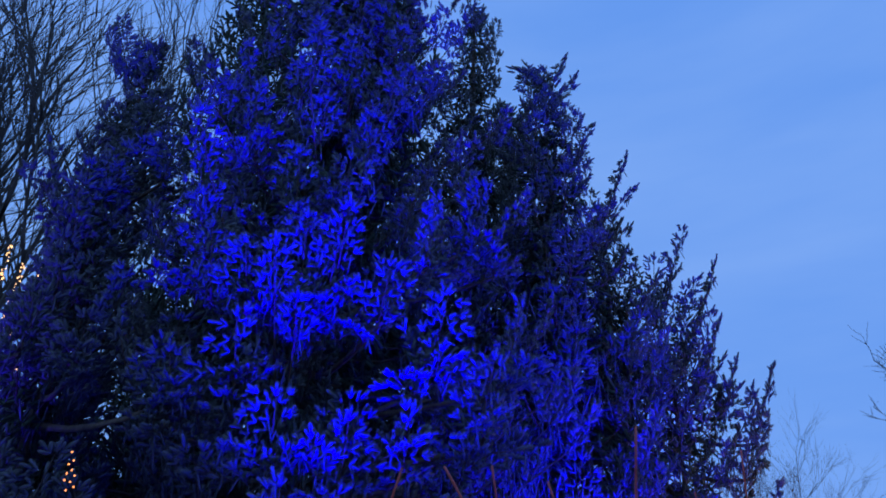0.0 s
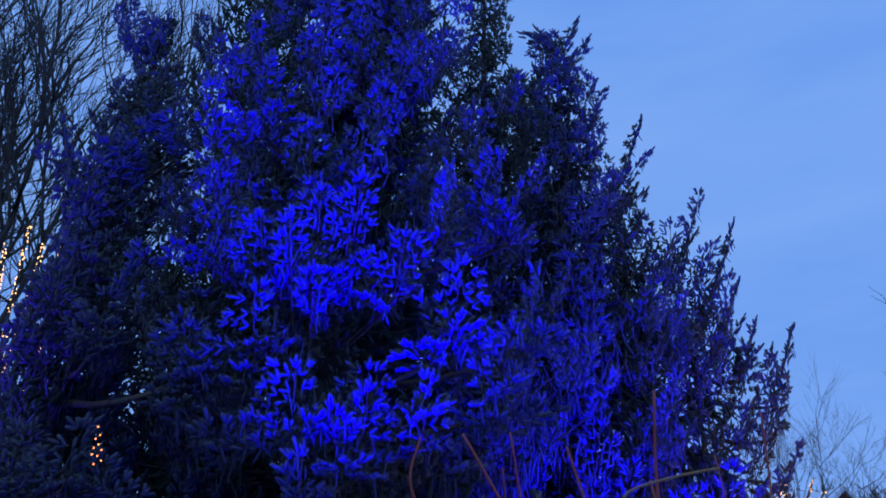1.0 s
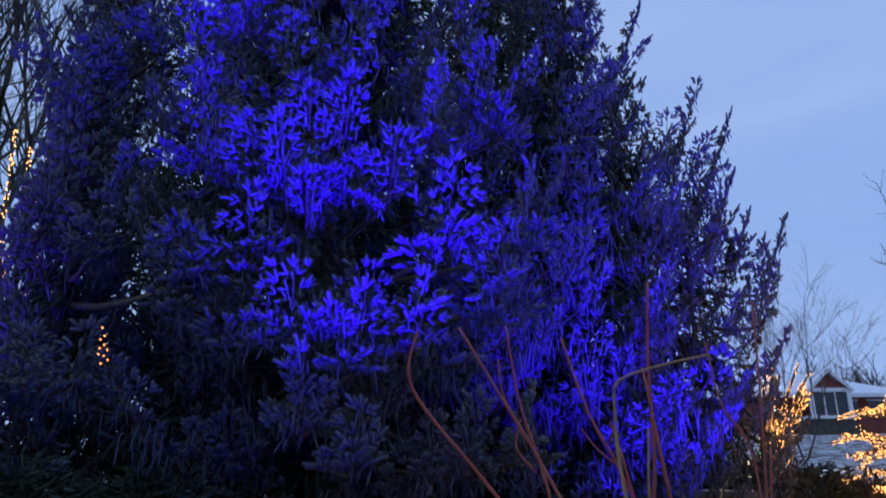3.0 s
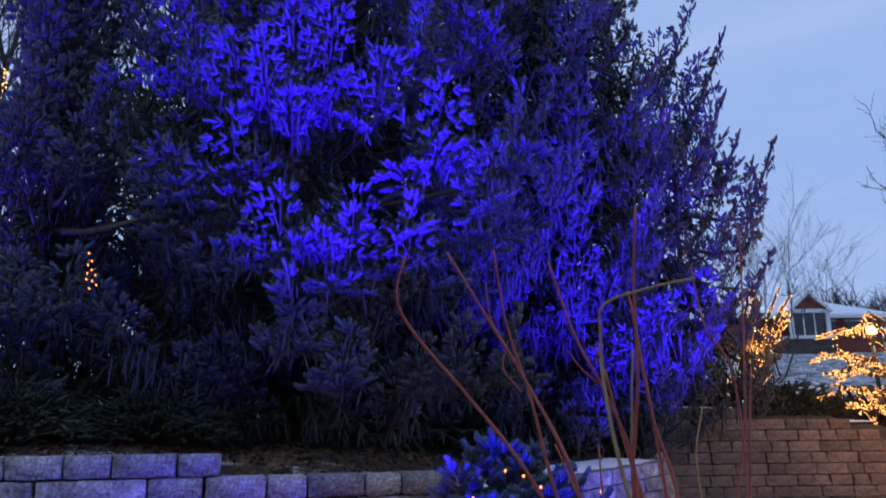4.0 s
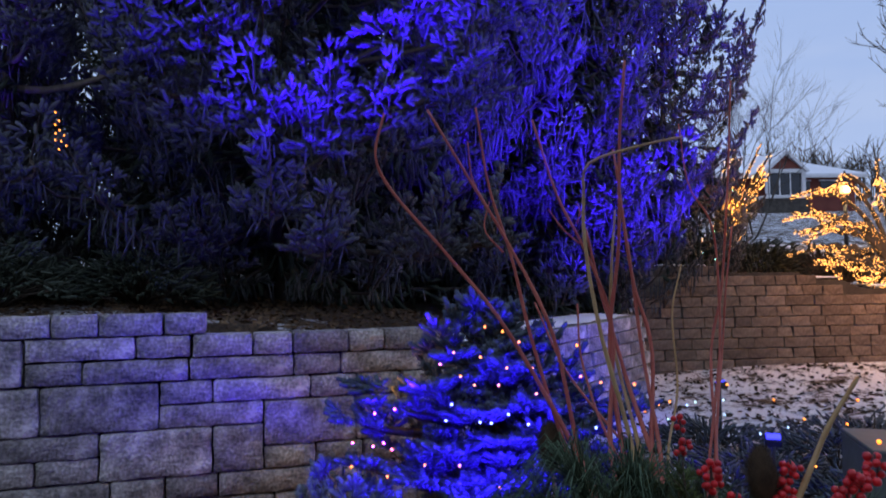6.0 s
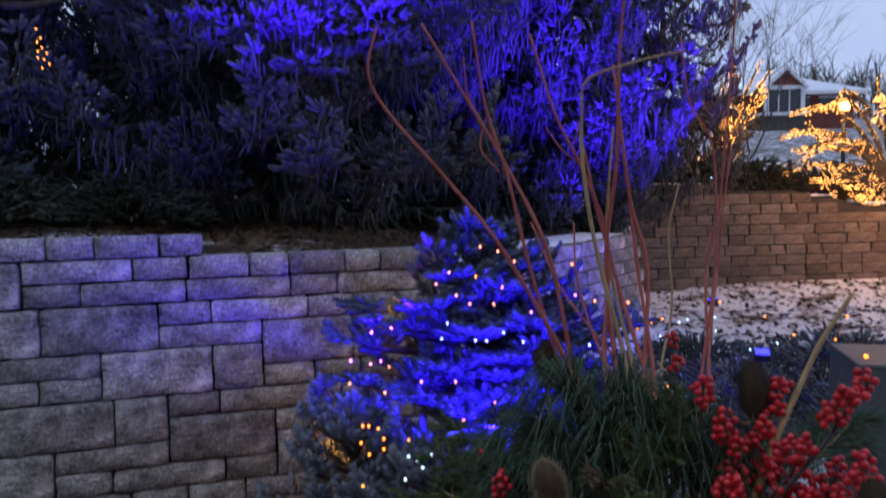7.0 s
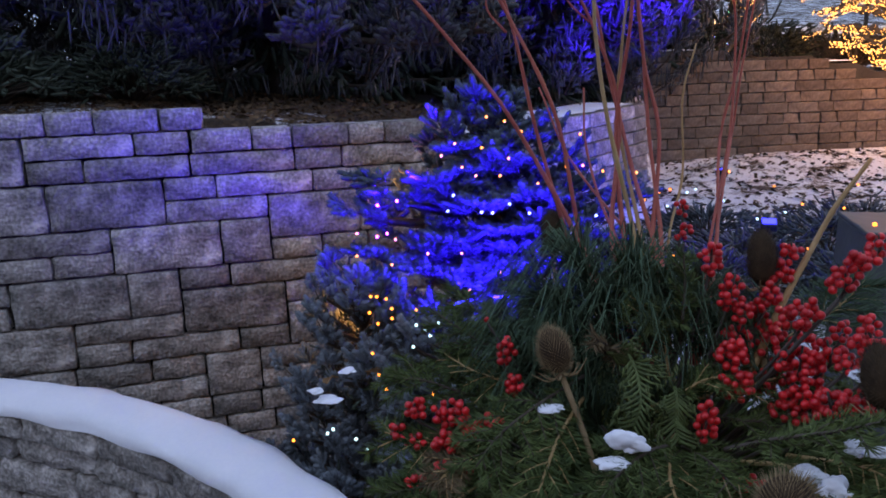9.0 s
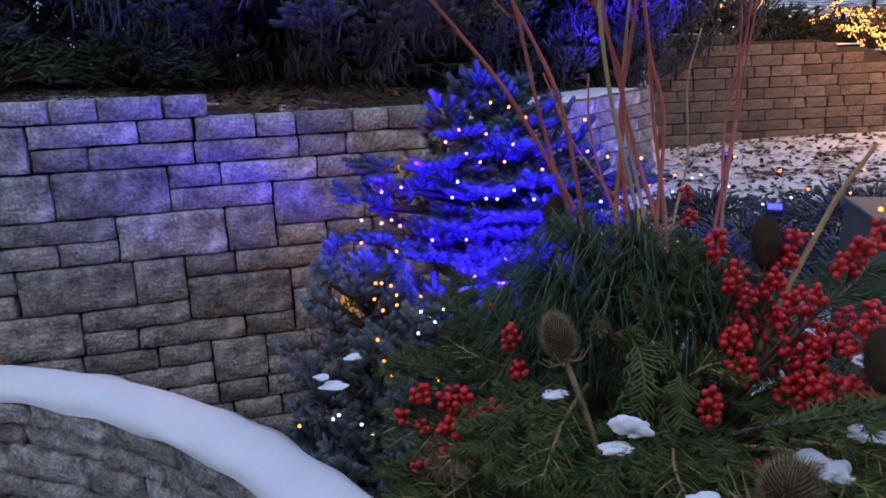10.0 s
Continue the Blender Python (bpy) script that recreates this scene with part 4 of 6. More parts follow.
def house():
    hx, hy = 18.75, 40.0
    hz = 5.0
    h = thing("house", "low red brick house with snowy roof and a white-trimmed gabled porch", "house", at=(hx, hy, hz))
    g0 = float(height(hx, hy)) - hz - 0.6
    slab("wall", h, (-2.6, 1.2, g0), (5.1, 8.0, 1.75), BRICK, "red brick wall")
    # main roof: snow-covered, hipped at the end
    e, r = 1.72, 3.35
    v = [(-3.0, 0.7, e), (5.5, 0.7, e), (5.5, 8.6, e), (-3.0, 8.6, e), (-0.9, 4.6, r), (1.2, 4.6, r)]
    v += [(x, y, z + 0.16) for x, y, z in v]
    f = [(0, 1, 7, 6), (1, 2, 8, 7), (2, 3, 9, 8), (3, 0, 6, 9), (6, 7, 11, 10), (7, 8, 11), (8, 9, 10, 11), (9, 6, 10), (3, 2, 1, 0)]
    roof = link("roof", mesh_of("roof", v, f, SNOW), h, "snow-covered roof")
    slab("gutter", roof, (-3.02, 0.60, e - 0.10), (5.5, 0.70, e + 0.06), WHITE)
    # porch
    porch = link("porch", box_mesh("porch", (2.4, 2.4, 0.16), WHITE), h, "white porch floor and deck", Matrix.Translation((0.05, 0.0, 0.38)))
    slab("skirting", porch, (-1.2, -1.1, -1.2), (1.2, 1.1, -0.1), GREY_BARK)
    prism("gable", h, [(-0.95, 1.86), (1.05, 1.86), (0.05, 2.62)], -1.05, -0.95, BRICK, "red gable end")
    for a, b in (((-1.12, 1.78), (0.05, 2.86)), ((0.05, 2.86), (1.22, 1.78))):
        dx, dz = b[0] - a[0], b[1] - a[1]
        L = math.hypot(dx, dz)
        m = Matrix.Translation(((a[0] + b[0]) / 2, 0.6, (a[1] + b[1]) / 2)) @ Matrix.Rotation(-math.atan2(dz, dx), 4, "Y")
        link("porch_roof", box_mesh("porch_roof", (L + 0.1, 3.6, 0.08), SNOW), h, "snowy porch roof", m)
        m2 = Matrix.Translation(((a[0] + b[0]) / 2, -1.24, (a[1] + b[1]) / 2 - 0.07)) @ Matrix.Rotation(-math.atan2(dz, dx), 4, "Y")
        link("bargeboard", box_mesh("bargeboard", (L, 0.06, 0.16), WHITE), h, "white bargeboard", m2)
    slab("beam", h, (-1.05, -1.12, 1.68), (1.15, -0.95, 1.88), WHITE)
    for x in (-0.92, 1.02):
        slab("column", h, (x - 0.1, -1.12, 0.46), (x + 0.1, -0.93, 1.68), WHITE, "white porch column", 0.01)
    slab("screen", h, (-0.82, -0.98, 0.46), (0.92, -0.95, 1.68), GLASS, "dark porch screen")
    for x in (-0.25, 0.33):
        slab("mullion", h, (x - 0.03, -1.02, 0.46), (x + 0.03, -0.985, 1.68), WHITE)
    for x in (1.5, 3.1):
        w = slab("window", h, (x, 1.14, 0.75), (x + 1.0, 1.19, 1.5), GLASS, "dark window")
        slab("window_frame", w, (-0.56, -0.04, 0.36), (0.56, 0.03, 0.43), WHITE)
        slab("window_sill", w, (-0.56, -0.06, -0.44), (0.56, 0.03, -0.37), WHITE)
    slab("chimney", roof, (2.2, 4.4, 1.9), (2.6, 4.8, 2.75), BRICK)


house()


def lantern_post():
    x, y = 7.92, 14.0
    z = float(height(x, y))
    p = thing("lamp_post", "black garden lamp post with a glowing lantern", "lamp", at=(x, y, z))
    top = 2.93 - z
    link("post", mesh_of("post", *tube_mesh([([(0, 0, -0.1), (0, 0, top)], 0.04)], 8), DARK_METAL, True), p)
    slab("lantern", p, (-0.075, -0.075, top + 0.02), (0.075, 0.075, top + 0.2), LANTERN, "glowing warm lantern glass", 0.02)
    bm = bmesh.new()
    bmesh.ops.create_cone(bm, segments=6, radius1=0.12, radius2=0.02, depth=0.14, cap_ends=True)
    me = bpy.data.meshes.new("roof")
    bm.to_mesh(me)
    bm.free()
    me.materials.append(DARK_METAL)
    link("roof", me, p, at=Matrix.Translation((0, 0, top + 0.26)))
    link("finial", mesh_of("finial", *tube_mesh([([(0, 0, top + 0.30), (0, 0, top + 0.46)], 0.02)], 6), DARK_METAL), p)


lantern_post()

BALL = (lambda t: (np.array(t[0]), np.array(t[1])))(((((0, 0, 1), (1, 0, 0), (0, 1, 0), (-1, 0, 0), (0, -1, 0), (0, 0, -1))), ((0, 1, 2), (0, 2, 3), (0, 3, 4), (0, 4, 1), (5, 2, 1), (5, 3, 2), (5, 4, 3), (5, 1, 4))))


def bulbs_on(lines, per_m, radius, wrap, seed):
    g = np.random.default_rng(seed)
    pos = []
    for p in lines:
        tot = np.linalg.norm(np.diff(p, axis=0), axis=1).sum()
        for q in range(max(2, int(tot * per_m))):
            t = g.uniform(0, 1) * (len(p) - 1)
            k = min(int(t), len(p) - 2)
            v = g.normal(0, 1, 3)
            pos.append(p[k] + (p[k + 1] - p[k]) * (t - k) + v / np.linalg.norm(v) * wrap)
    n = len(pos)
    return scatter(*BALL, np.array(pos), np.tile((0, 0, 1.0), (n, 1)), radius, radius)


def lit_tree(label, x, y, limbs, per_m, seed, radius=0.011, extra=()):
    """A small leafless tree whose limbs are wound with bulbs."""
    z = float(height(x, y)) - 0.03
    o = np.array((x, y, z))
    t = thing("lit_tree", label, "tree", "trees wound with lights", (x, y, z))
    lines = [spline(l, 14) - o for l in limbs]
    link("trunk", mesh_of("trunk", *tube_mesh([(p, np.linspace(0.035, 0.008, 14)) for p in lines], 5), GREY_BARK, True), t)
    tagged(link("bulb_strand", mesh_of("bulb_strand", *bulbs_on(lines, per_m, radius, 0.02, seed), BULB_FAR), t, "dense strands of warm bulbs"), kind="stuff")
    for m, count in extra:
        few = bulbs_on(lines, count, radius * 1.2, 0.06, seed + 5)
        tagged(link("bulb_strand", mesh_of("bulb_strand", *few, m), t, "a few coloured bulbs"), kind="stuff")


def stems(base, tips, lift=0.35):
    out = []
    for tip in tips:
        b, e = np.array(base, float), np.array(tip, float)
        out.append([b, b + (e - b) * 0.35 + np.array([0, 0, lift * 0.6]), b + (e - b) * 0.7 + np.array([0, 0, lift]), e])
    return out


g_ = np.random.default_rng(81)
left_tips = [(2.98 + g_.uniform(-0.2, 0.2) + 0.2 * k / 22, 7.3 + g_.uniform(-0.2, 0.2), 1.85 + 1.0 * k / 22) for k in range(22)]
left_tips += [(2.55 + g_.uniform(-0.12, 0.12), 7.25, 1.62 + g_.uniform(0, 0.2)) for _ in range(8)]
lit_tree("small leafless tree wound tightly with warm string lights", 2.72, 7.3, stems((2.72, 7.3, 1.42), left_tips, 0.05), 66, 82, 0.0065, ((BULB_BLUE, 0.4), (BULB_GREEN, 0.4)))
right_tips = [(3.42, 7.0, 2.19), (3.34, 7.0, 1.97), (3.6, 7.0, 1.8), (3.66, 7.0, 1.58), (3.5, 7.1, 2.05), (3.9, 6.9, 1.5), (3.75, 7.0, 2.25), (4.0, 6.8, 1.4), (3.95, 7.1, 1.95), (4.1, 6.7, 1.3), (3.8, 7.2, 1.72), (4.2, 6.9, 2.3)]
right_tips += [(4.75 + 1.05 * math.cos(a), 7.5 + 0.85 * math.sin(a), g_.uniform(1.3, 2.3)) for a in np.linspace(0.2, 6.2, 12)]


def arching(base, tips):
    """Limbs that rise from the stem and then reach out, nearly level, to their tips."""
    b = np.array(base, float)
    out = []
    for tip in tips:
        e = np.array(tip, float)
        m1, m2 = b + (e - b) * 0.2, b + (e - b) * 0.62
        m1[2], m2[2] = b[2] + 0.5 * (e[2] - b[2]) + 0.18, e[2] + g_.uniform(-0.06, 0.12)
        out.append([b, m1, m2, e])
        for q in (0.7,):
            c = m1 + (m2 - m1) * q
            out.append([c, c + np.array((g_.normal(0, 0.08), g_.normal(0, 0.08), 0.06)), c + (e - m1) * 0.25 + np.array((0, 0, g_.uniform(-0.16, 0.16))), c + (e - m1) * 0.45 + np.array((0, 0, g_.uniform(-0.22, 0.2)))])
    return out


lit_tree("spreading small tree with arching limbs covered in warm string lights", 4.75, 7.5, arching((4.75, 7.5, 1.25), right_tips), 120, 83, 0.0062)
lit_tree("leafless tree with a band of warm string lights", -5.6, 8.2, stems((-5.6, 8.2, 1.3), [(-5.7 + 0.16 * k, 7.6 + 0.1 * (k % 3), 5.45 + 0.35 * math.sin(2.1 * k)) for k in range(7)] + [(-5.6, 8.0, 4.4), (-5.9, 7.9, 4.7)], 0.25), 26, 84, 0.012)
lit_tree("small bush wound with amber lights behind the spruces", -4.05, 7.85, stems((-4.05, 7.85, 1.3), [(-4.1, 7.8, 3.1), (-4.0, 7.8, 2.95), (-4.08, 7.8, 2.8)], 0.02), 9, 85, 0.012)


def shrub(name, label, x, y, wide, tall, count, mat, seed, finger=0.09, thick=0.011, snow=0, flat=0.4, z=None, group="low shrubs"):
    """A low spreading evergreen: shoots over an uneven mound, with stems inside."""
    g = np.random.default_rng(seed)
    z0 = float(height(x, y)) if z is None else z
    s = thing(name, label, "shrub", group, (x, y, z0))
    a = g.uniform(0, 6.283, count)
    r = np.sqrt(g.uniform(0, 1, count))
    lob = 1 + 0.22 * np.sin(3 * a + seed) + 0.15 * np.sin(7 * a + 2 * seed)
    px, py = wide * r * np.cos(a) * lob, wide * r * np.sin(a) * lob
    env = tall * (1 - r ** 2) ** 0.6 * (0.8 + 0.25 * np.sin(9 * px / wide) * np.sin(8 * py / wide))
    pz = env * g.uniform(0.25, 1.0, count) ** 0.5 + 0.02
    d = np.stack([np.cos(a) * (0.5 + r), np.sin(a) * (0.5 + r), flat + g.normal(0, 0.35, count)], -1) + g.normal(0, 0.3, (count, 3))
    link("crown", mesh_of("crown", *scatter(*FINGER, np.stack([px, py, pz], -1), d, finger * g.uniform(0.7, 1.4, count), thick), mat), s)
    lines = [(np.array([(0, 0, -0.03), (0.4 * px[i], 0.4 * py[i], 0.6 * pz[i]), (px[i], py[i], pz[i])]), [0.008, 0.005, 0.002]) for i in range(min(60, count))]
    link("stem", mesh_of("stem", *tube_mesh(lines, 3), BARK), s)
    for k in range(snow):
        i = int(g.integers(count))
        sc = g.uniform(0.015, 0.045) * (0.5 + wide)
        bm = bmesh.new()
        bmesh.ops.create_icosphere(bm, subdivisions=2, radius=1.0)
        o = Vector(g.uniform(0, 90, 3))
        for v in bm.verts:
            v.co *= 1 + 0.5 * noise.noise(v.co * 1.6 + o)
            v.co = Vector((v.co.x * sc, v.co.y * sc * 0.8, v.co.z * sc * 0.3))
        for fc in bm.faces:
            fc.smooth = True
        me = bpy.data.meshes.new("snow_patch")
        bm.to_mesh(me)
        bm.free()
        me.materials.append(SNOW)
        link("snow_patch", me, s, "snow lying on the shrub", Matrix.Translation((px[i], py[i], env[i] + 0.02)))
    return s


for i, (x, y, w, t) in enumerate(((3.55, 8.0, 0.55, 0.42), (4.3, 8.2, 0.6, 0.38), (3.9, 9.2, 0.6, 0.5), (5.0, 7.7, 0.55, 0.36), (3.15, 8.6, 0.4, 0.5), (6.2, 8.3, 0.7, 0.4))):
    shrub("juniper", "dark spreading juniper flecked with snow on the terrace", x, y, w, t, 900, SHRUB, 90 + i, 0.10, 0.012, 4)
for i, (x, y, w, t) in enumerate(((1.25, 2.9, 0.34, 0.22), (1.75, 3.2, 0.36, 0.2), (0.95, 2.55, 0.28, 0.26), (1.55, 2.65, 0.34, 0.2), (2.1, 3.5, 0.4, 0.2), (1.35, 3.6, 0.3, 0.16), (0.75, 2.9, 0.25, 0.24), (1.95, 2.8, 0.35, 0.22))):
    shrub("low_juniper", "low grey-green juniper half buried in thin snow", x, y, w, t, 420, NEEDLE_BLUE if i % 2 else NEEDLE, 110 + i, 0.06, 0.0075, 1)
for i, (x, y) in enumerate(((4.9, 8.0), (5.6, 7.8), (4.2, 7.6))):
    shrub("dry_shrub", "dry brown leafless shrub beside the wall", x, y, 0.4, 0.4, 500, BRUSH, 130 + i, 0.14, 0.003, 0, 0.9)
for i, (x, y, w, t) in enumerate(((-3.0, 3.55, 0.55, 0.5), (-2.3, 3.75, 0.4, 0.36), (-1.7, 4.1, 0.4, 0.35))):
    shrub("low_spruce", "low dusky evergreen shrub at the foot of the spruces", x, y, w, t, 900, NEEDLE_SHADED, 140 + i, 0.08, 0.010, 0, 0.2)


def flood(at, aim, label):
    """A stake-mounted garden floodlight with a glowing blue lens."""
    at = Vector(at)
    f = thing("flood_light", label, "floodlight", "blue floodlights", tuple(at))
    m = (Vector(aim) - at).to_track_quat("Z", "Y").to_matrix().to_4x4()
    link("housing", box_mesh("housing", (0.06, 0.045, 0.03), DARK_METAL, 0.006, 2), f, "black housing", m @ Matrix.Translation((0, 0, -0.035)))
    link("lens", box_mesh("lens", (0.05, 0.034, 0.006), LENS_BLUE, 0.002), f, "glowing blue lens", m @ Matrix.Translation((0, 0, -0.016)))
    z = float(height(at.x, at.y)) - at.z - 0.05
    link("stake", mesh_of("stake", *tube_mesh([([(0, 0.0, -0.05), (0, 0, z)], 0.008)], 6), DARK_METAL), f)


flood((0.04, 1.80, 0.905), (-0.4, 2.6, 2.2), "small garden floodlight glowing blue among the shrubs")
flood((0.145, 1.80, 0.915), (0.25, 2.6, 2.0), "small garden floodlight glowing blue among the shrubs")
flood((1.50, 3.88, 0.92), (1.3, 4.2, 2.2), "small garden floodlight glowing blue on the snowy bed")
flood((1.23, 2.67, 0.90), (1.1, 2.3, 1.8), "small garden floodlight glowing blue among low junipers")


def bollard():
    z = float(height(1.12, 1.72)) - 0.05
    b = thing("post", "square grey-green painted post beside the planting", "post", at=(1.15, 1.75, z))
    m = Matrix.Rotation(radians(-14), 4, "Z")
    top = 1.085 - z
    link("shaft", box_mesh("shaft", (0.25, 0.25, top - 0.012), BOX, 0.004, 2), b, at=m @ Matrix.Translation((0, 0, (top - 0.012) / 2)))
    link("cap", box_mesh("cap", (0.254, 0.254, 0.012), BOX, 0.003), b, at=m @ Matrix.Translation((0, 0, top - 0.006)))
    tagged(link("bulb", BULB_MESH_TOP, at=Matrix.Translation((1.05, 1.72, 1.09))), "single warm bulb lying on the grey post", "bulb")


BULB_MESH_TOP = ball_mesh("bulb", 0.006, BULB, 1)
bollard()


def dry_leaf(at, seed):
    g = np.random.default_rng(seed)
    n = 14
    v = [(0, 0, 0.004)]
    for i in range(n):
        a = 6.283 * i / n
        r = 0.028 * (0.6 + 0.4 * abs(math.sin(2.5 * a))) * (1.3 if i < 4 else 1)
        v.append((r * math.cos(a), r * 0.6 * math.sin(a), 0.008 * math.sin(3 * a)))
    v += [(x, y, z - 0.0015) for x, y, z in v]
    f = [(0, i + 1, (i + 1) % n + 1) for i in range(n)] + [(n + 1, n + 2 + (i + 1) % n, n + 2 + i) for i in range(n)]
    f += [(i + 1, n + 2 + i, n + 2 + (i + 1) % n, (i + 1) % n + 1) for i in range(n)]
    m = Matrix.Translation(at) @ Euler(g.uniform(-0.5, 0.5, 3)).to_matrix().to_4x4() @ Matrix.Rotation(g.uniform(0, 6), 4, "Z")
    tagged(link("dry_leaf", mesh_of("dry_leaf", v, f, LEAF), at=m), "curled dry brown oak leaf", "leaf", "dry leaves")


dry_leaf((-1.62, 2.40, 0.465), 1)
dry_leaf((-0.325, 1.86, 0.66), 2)
dry_leaf((-0.20, 1.84, 0.69), 3)

shrub("greens_cushion", "dark cushion of short cut conifer tips filling the planter", 0.235, 0.75, 0.27, 0.115, 3600, FIR, 160, 0.05, 0.0036, 0, 0.5, z=0.965, group="")

# ---- cut greens in the tall planter ----
HEART = np.array((0.225, 0.74, 1.02))


def planter():
    bm = bmesh.new()
    prof = [(0.001, 0.0), (0.16, 0.0), (0.17, 0.04), (0.13, 0.09), (0.12, 0.45), (0.15, 0.75), (0.19, 0.93), (0.205, 0.965), (0.20, 0.985), (0.175, 0.975), (0.16, 0.93), (0.001, 0.93)]
    n = 28
    rings = [[bm.verts.new((r * math.cos(6.28318 * i / n), r * math.sin(6.28318 * i / n), z)) for i in range(n)] for r, z in prof]
    for a, b in zip(rings, rings[1:]):
        for i in range(n):
            bm.faces.new((a[i], a[(i + 1) % n], b[(i + 1) % n], b[i])).smooth = True
    me = bpy.data.meshes.new("planter")
    bm.to_mesh(me)
    bm.free()
    me.materials.append(POT)
    tagged(link("planter", me, at=Matrix.Translation((0.235, 0.72, 0.0))), "tall dark cast planter filled with cut winter greens", "planter")


planter()


def needle_sprig(name, label, line, mat, length, needle=0.018, width=0.00075, side_n=9, side_len=0.09, per_cm=5, flat=0.5, stem_mat=None, group="cut greens", droop=0.15, seed=1, forward=0.6):
    """A cut conifer branch: a curved stem, side twigs in one plane, needles along them all."""
    g = np.random.default_rng(seed)
    p = spline(line, 16)
    sprig = thing(name, label, "branch", group, tuple(p[0]))
    p = p - p[0]
    lines = [(p, np.linspace(0.0026, 0.0012, len(p)))]
    axes = [(p, 1.0)]
    for i in range(side_n):
        t = 0.22 + 0.74 * (i + g.uniform(0, 0.6)) / side_n
        k = min(int(t * 15), 14)
        b = p[k] + (p[k + 1] - p[k]) * (t * 15 - k)
        al = unit(p[k + 1] - p[k])
        sd = unit(np.cross(al, (0.15, -0.25, 1.0))) * (1 if i % 2 else -1)
        dv = unit(al * 0.85 + sd * g.uniform(0.7, 1.0) + g.normal(0, 0.12, 3))
        ln = side_len * (1.25 - 0.75 * t) * g.uniform(0.75, 1.2)
        q = np.array([b + dv * ln * s + np.array([0, 0, -droop * ln * s * s]) for s in np.linspace(0, 1, 5)])
        lines.append((q, np.linspace(0.0011, 0.0006, 5)))
        axes.append((q, 1.0))
    pos, d, ln = [], [], []
    for q, _ in axes:
        tot = np.linalg.norm(np.diff(q, axis=0), axis=1).sum()
        n = max(6, int(tot * 100 * per_cm))
        for j in range(n):
            t = g.uniform(0.05, 1.0) * (len(q) - 1)
            k = min(int(t), len(q) - 2)
            b = q[k] + (q[k + 1] - q[k]) * (t - k)
            al = unit(q[k + 1] - q[k])
            sd = unit(np.cross(al, (0.1, -0.2, 1.0)))
            up = np.cross(sd, al)
            a = g.uniform(0, 6.283)
            dv = unit(al * forward + sd * math.cos(a) + up * math.sin(a) * flat)
            pos.append(b), d.append(dv), ln.append(needle * g.uniform(0.7, 1.15))
    link("stem", mesh_of("stem", *tube_mesh(lines, 4), stem_mat or BARK), sprig)
    v, f = scatter(*NEEDLE_T, np.array(pos), np.array(d), np.array(ln), width)
    tagged(link("foliage", mesh_of("foliage", v, f, mat), sprig), kind="stuff")
    return sprig


def pine_fall(line, seed, count=240, needle=0.13):
    """A tuft of long pine needles that spill over from a shoot."""
    g = np.random.default_rng(seed)
    p = spline(line, 8)
    sprig = thing("pine_sprig", "soft long-needled pine sprig spilling over the planter", "branch", "cut greens", tuple(p[0]))
    p = p - p[0]
    lines = []
    for _ in range(count):
        t = g.uniform(0.15, 1) * 7
        k = min(int(t), 6)
        b = p[k] + (p[k + 1] - p[k]) * (t - k)
        al = unit(p[k + 1] - p[k])
        dv = unit(al * 0.8 + g.normal(0, 0.55, 3))
        ln = needle * g.uniform(0.7, 1.2)
        c = b + dv * ln * 0.45
        e = b + dv * ln * 0.85 + np.array([0, 0, -0.6 * ln])
        lines.append((np.array([b, c, e]), [0.0008, 0.0008, 0.0003]))
    link("stem", mesh_of("stem", *tube_mesh([(p, 0.003)], 5), BARK), sprig)
    tagged(link("foliage", mesh_of("foliage", *tube_mesh(lines, 3), PINE), sprig), kind="stuff")


def cedar_lace(line, seed, mat=None):
    """A flat hanging spray of scale leaves."""
    g = np.random.default_rng(seed)
    p = spline(line, 12)
    sprig = thing("cedar_sprig", "yellow-green cedar spray hanging in flat lacy fans", "branch", "cut greens", tuple(p[0]))
    p = p - p[0]
    lines = [(p, np.linspace(0.0022, 0.0015, 12))]
    for i in range(26):
        t = (0.1 + 0.88 * i / 26) * 11
        k = min(int(t), 10)
        b = p[k] + (p[k + 1] - p[k]) * (t - k)
        al = unit(p[k + 1] - p[k])
        sd = unit(np.cross(al, (0, 1, 0.1))) * (1 if i % 2 else -1)
        e = b + (al * 0.6 + sd) * g.uniform(0.012, 0.026)
        lines.append((np.array([b, (b + e) / 2 + al * 0.002, e]), [0.0018, 0.0016, 0.0008]))
        for _ in range(2):
            f0 = b + (e - b) * g.uniform(0.3, 0.9)
            e2 = f0 + (al + sd * g.uniform(-0.3, 0.6)) * g.uniform(0.006, 0.012)
            lines.append((np.array([f0, e2]), [0.0015, 0.0007]))
    link("stem", mesh_of("stem", *tube_mesh(lines[:1], 5), CEDAR), sprig)
    tagged(link("foliage", mesh_of("foliage", *tube_mesh(lines[1:], 4), mat or CEDAR), sprig), kind="stuff")


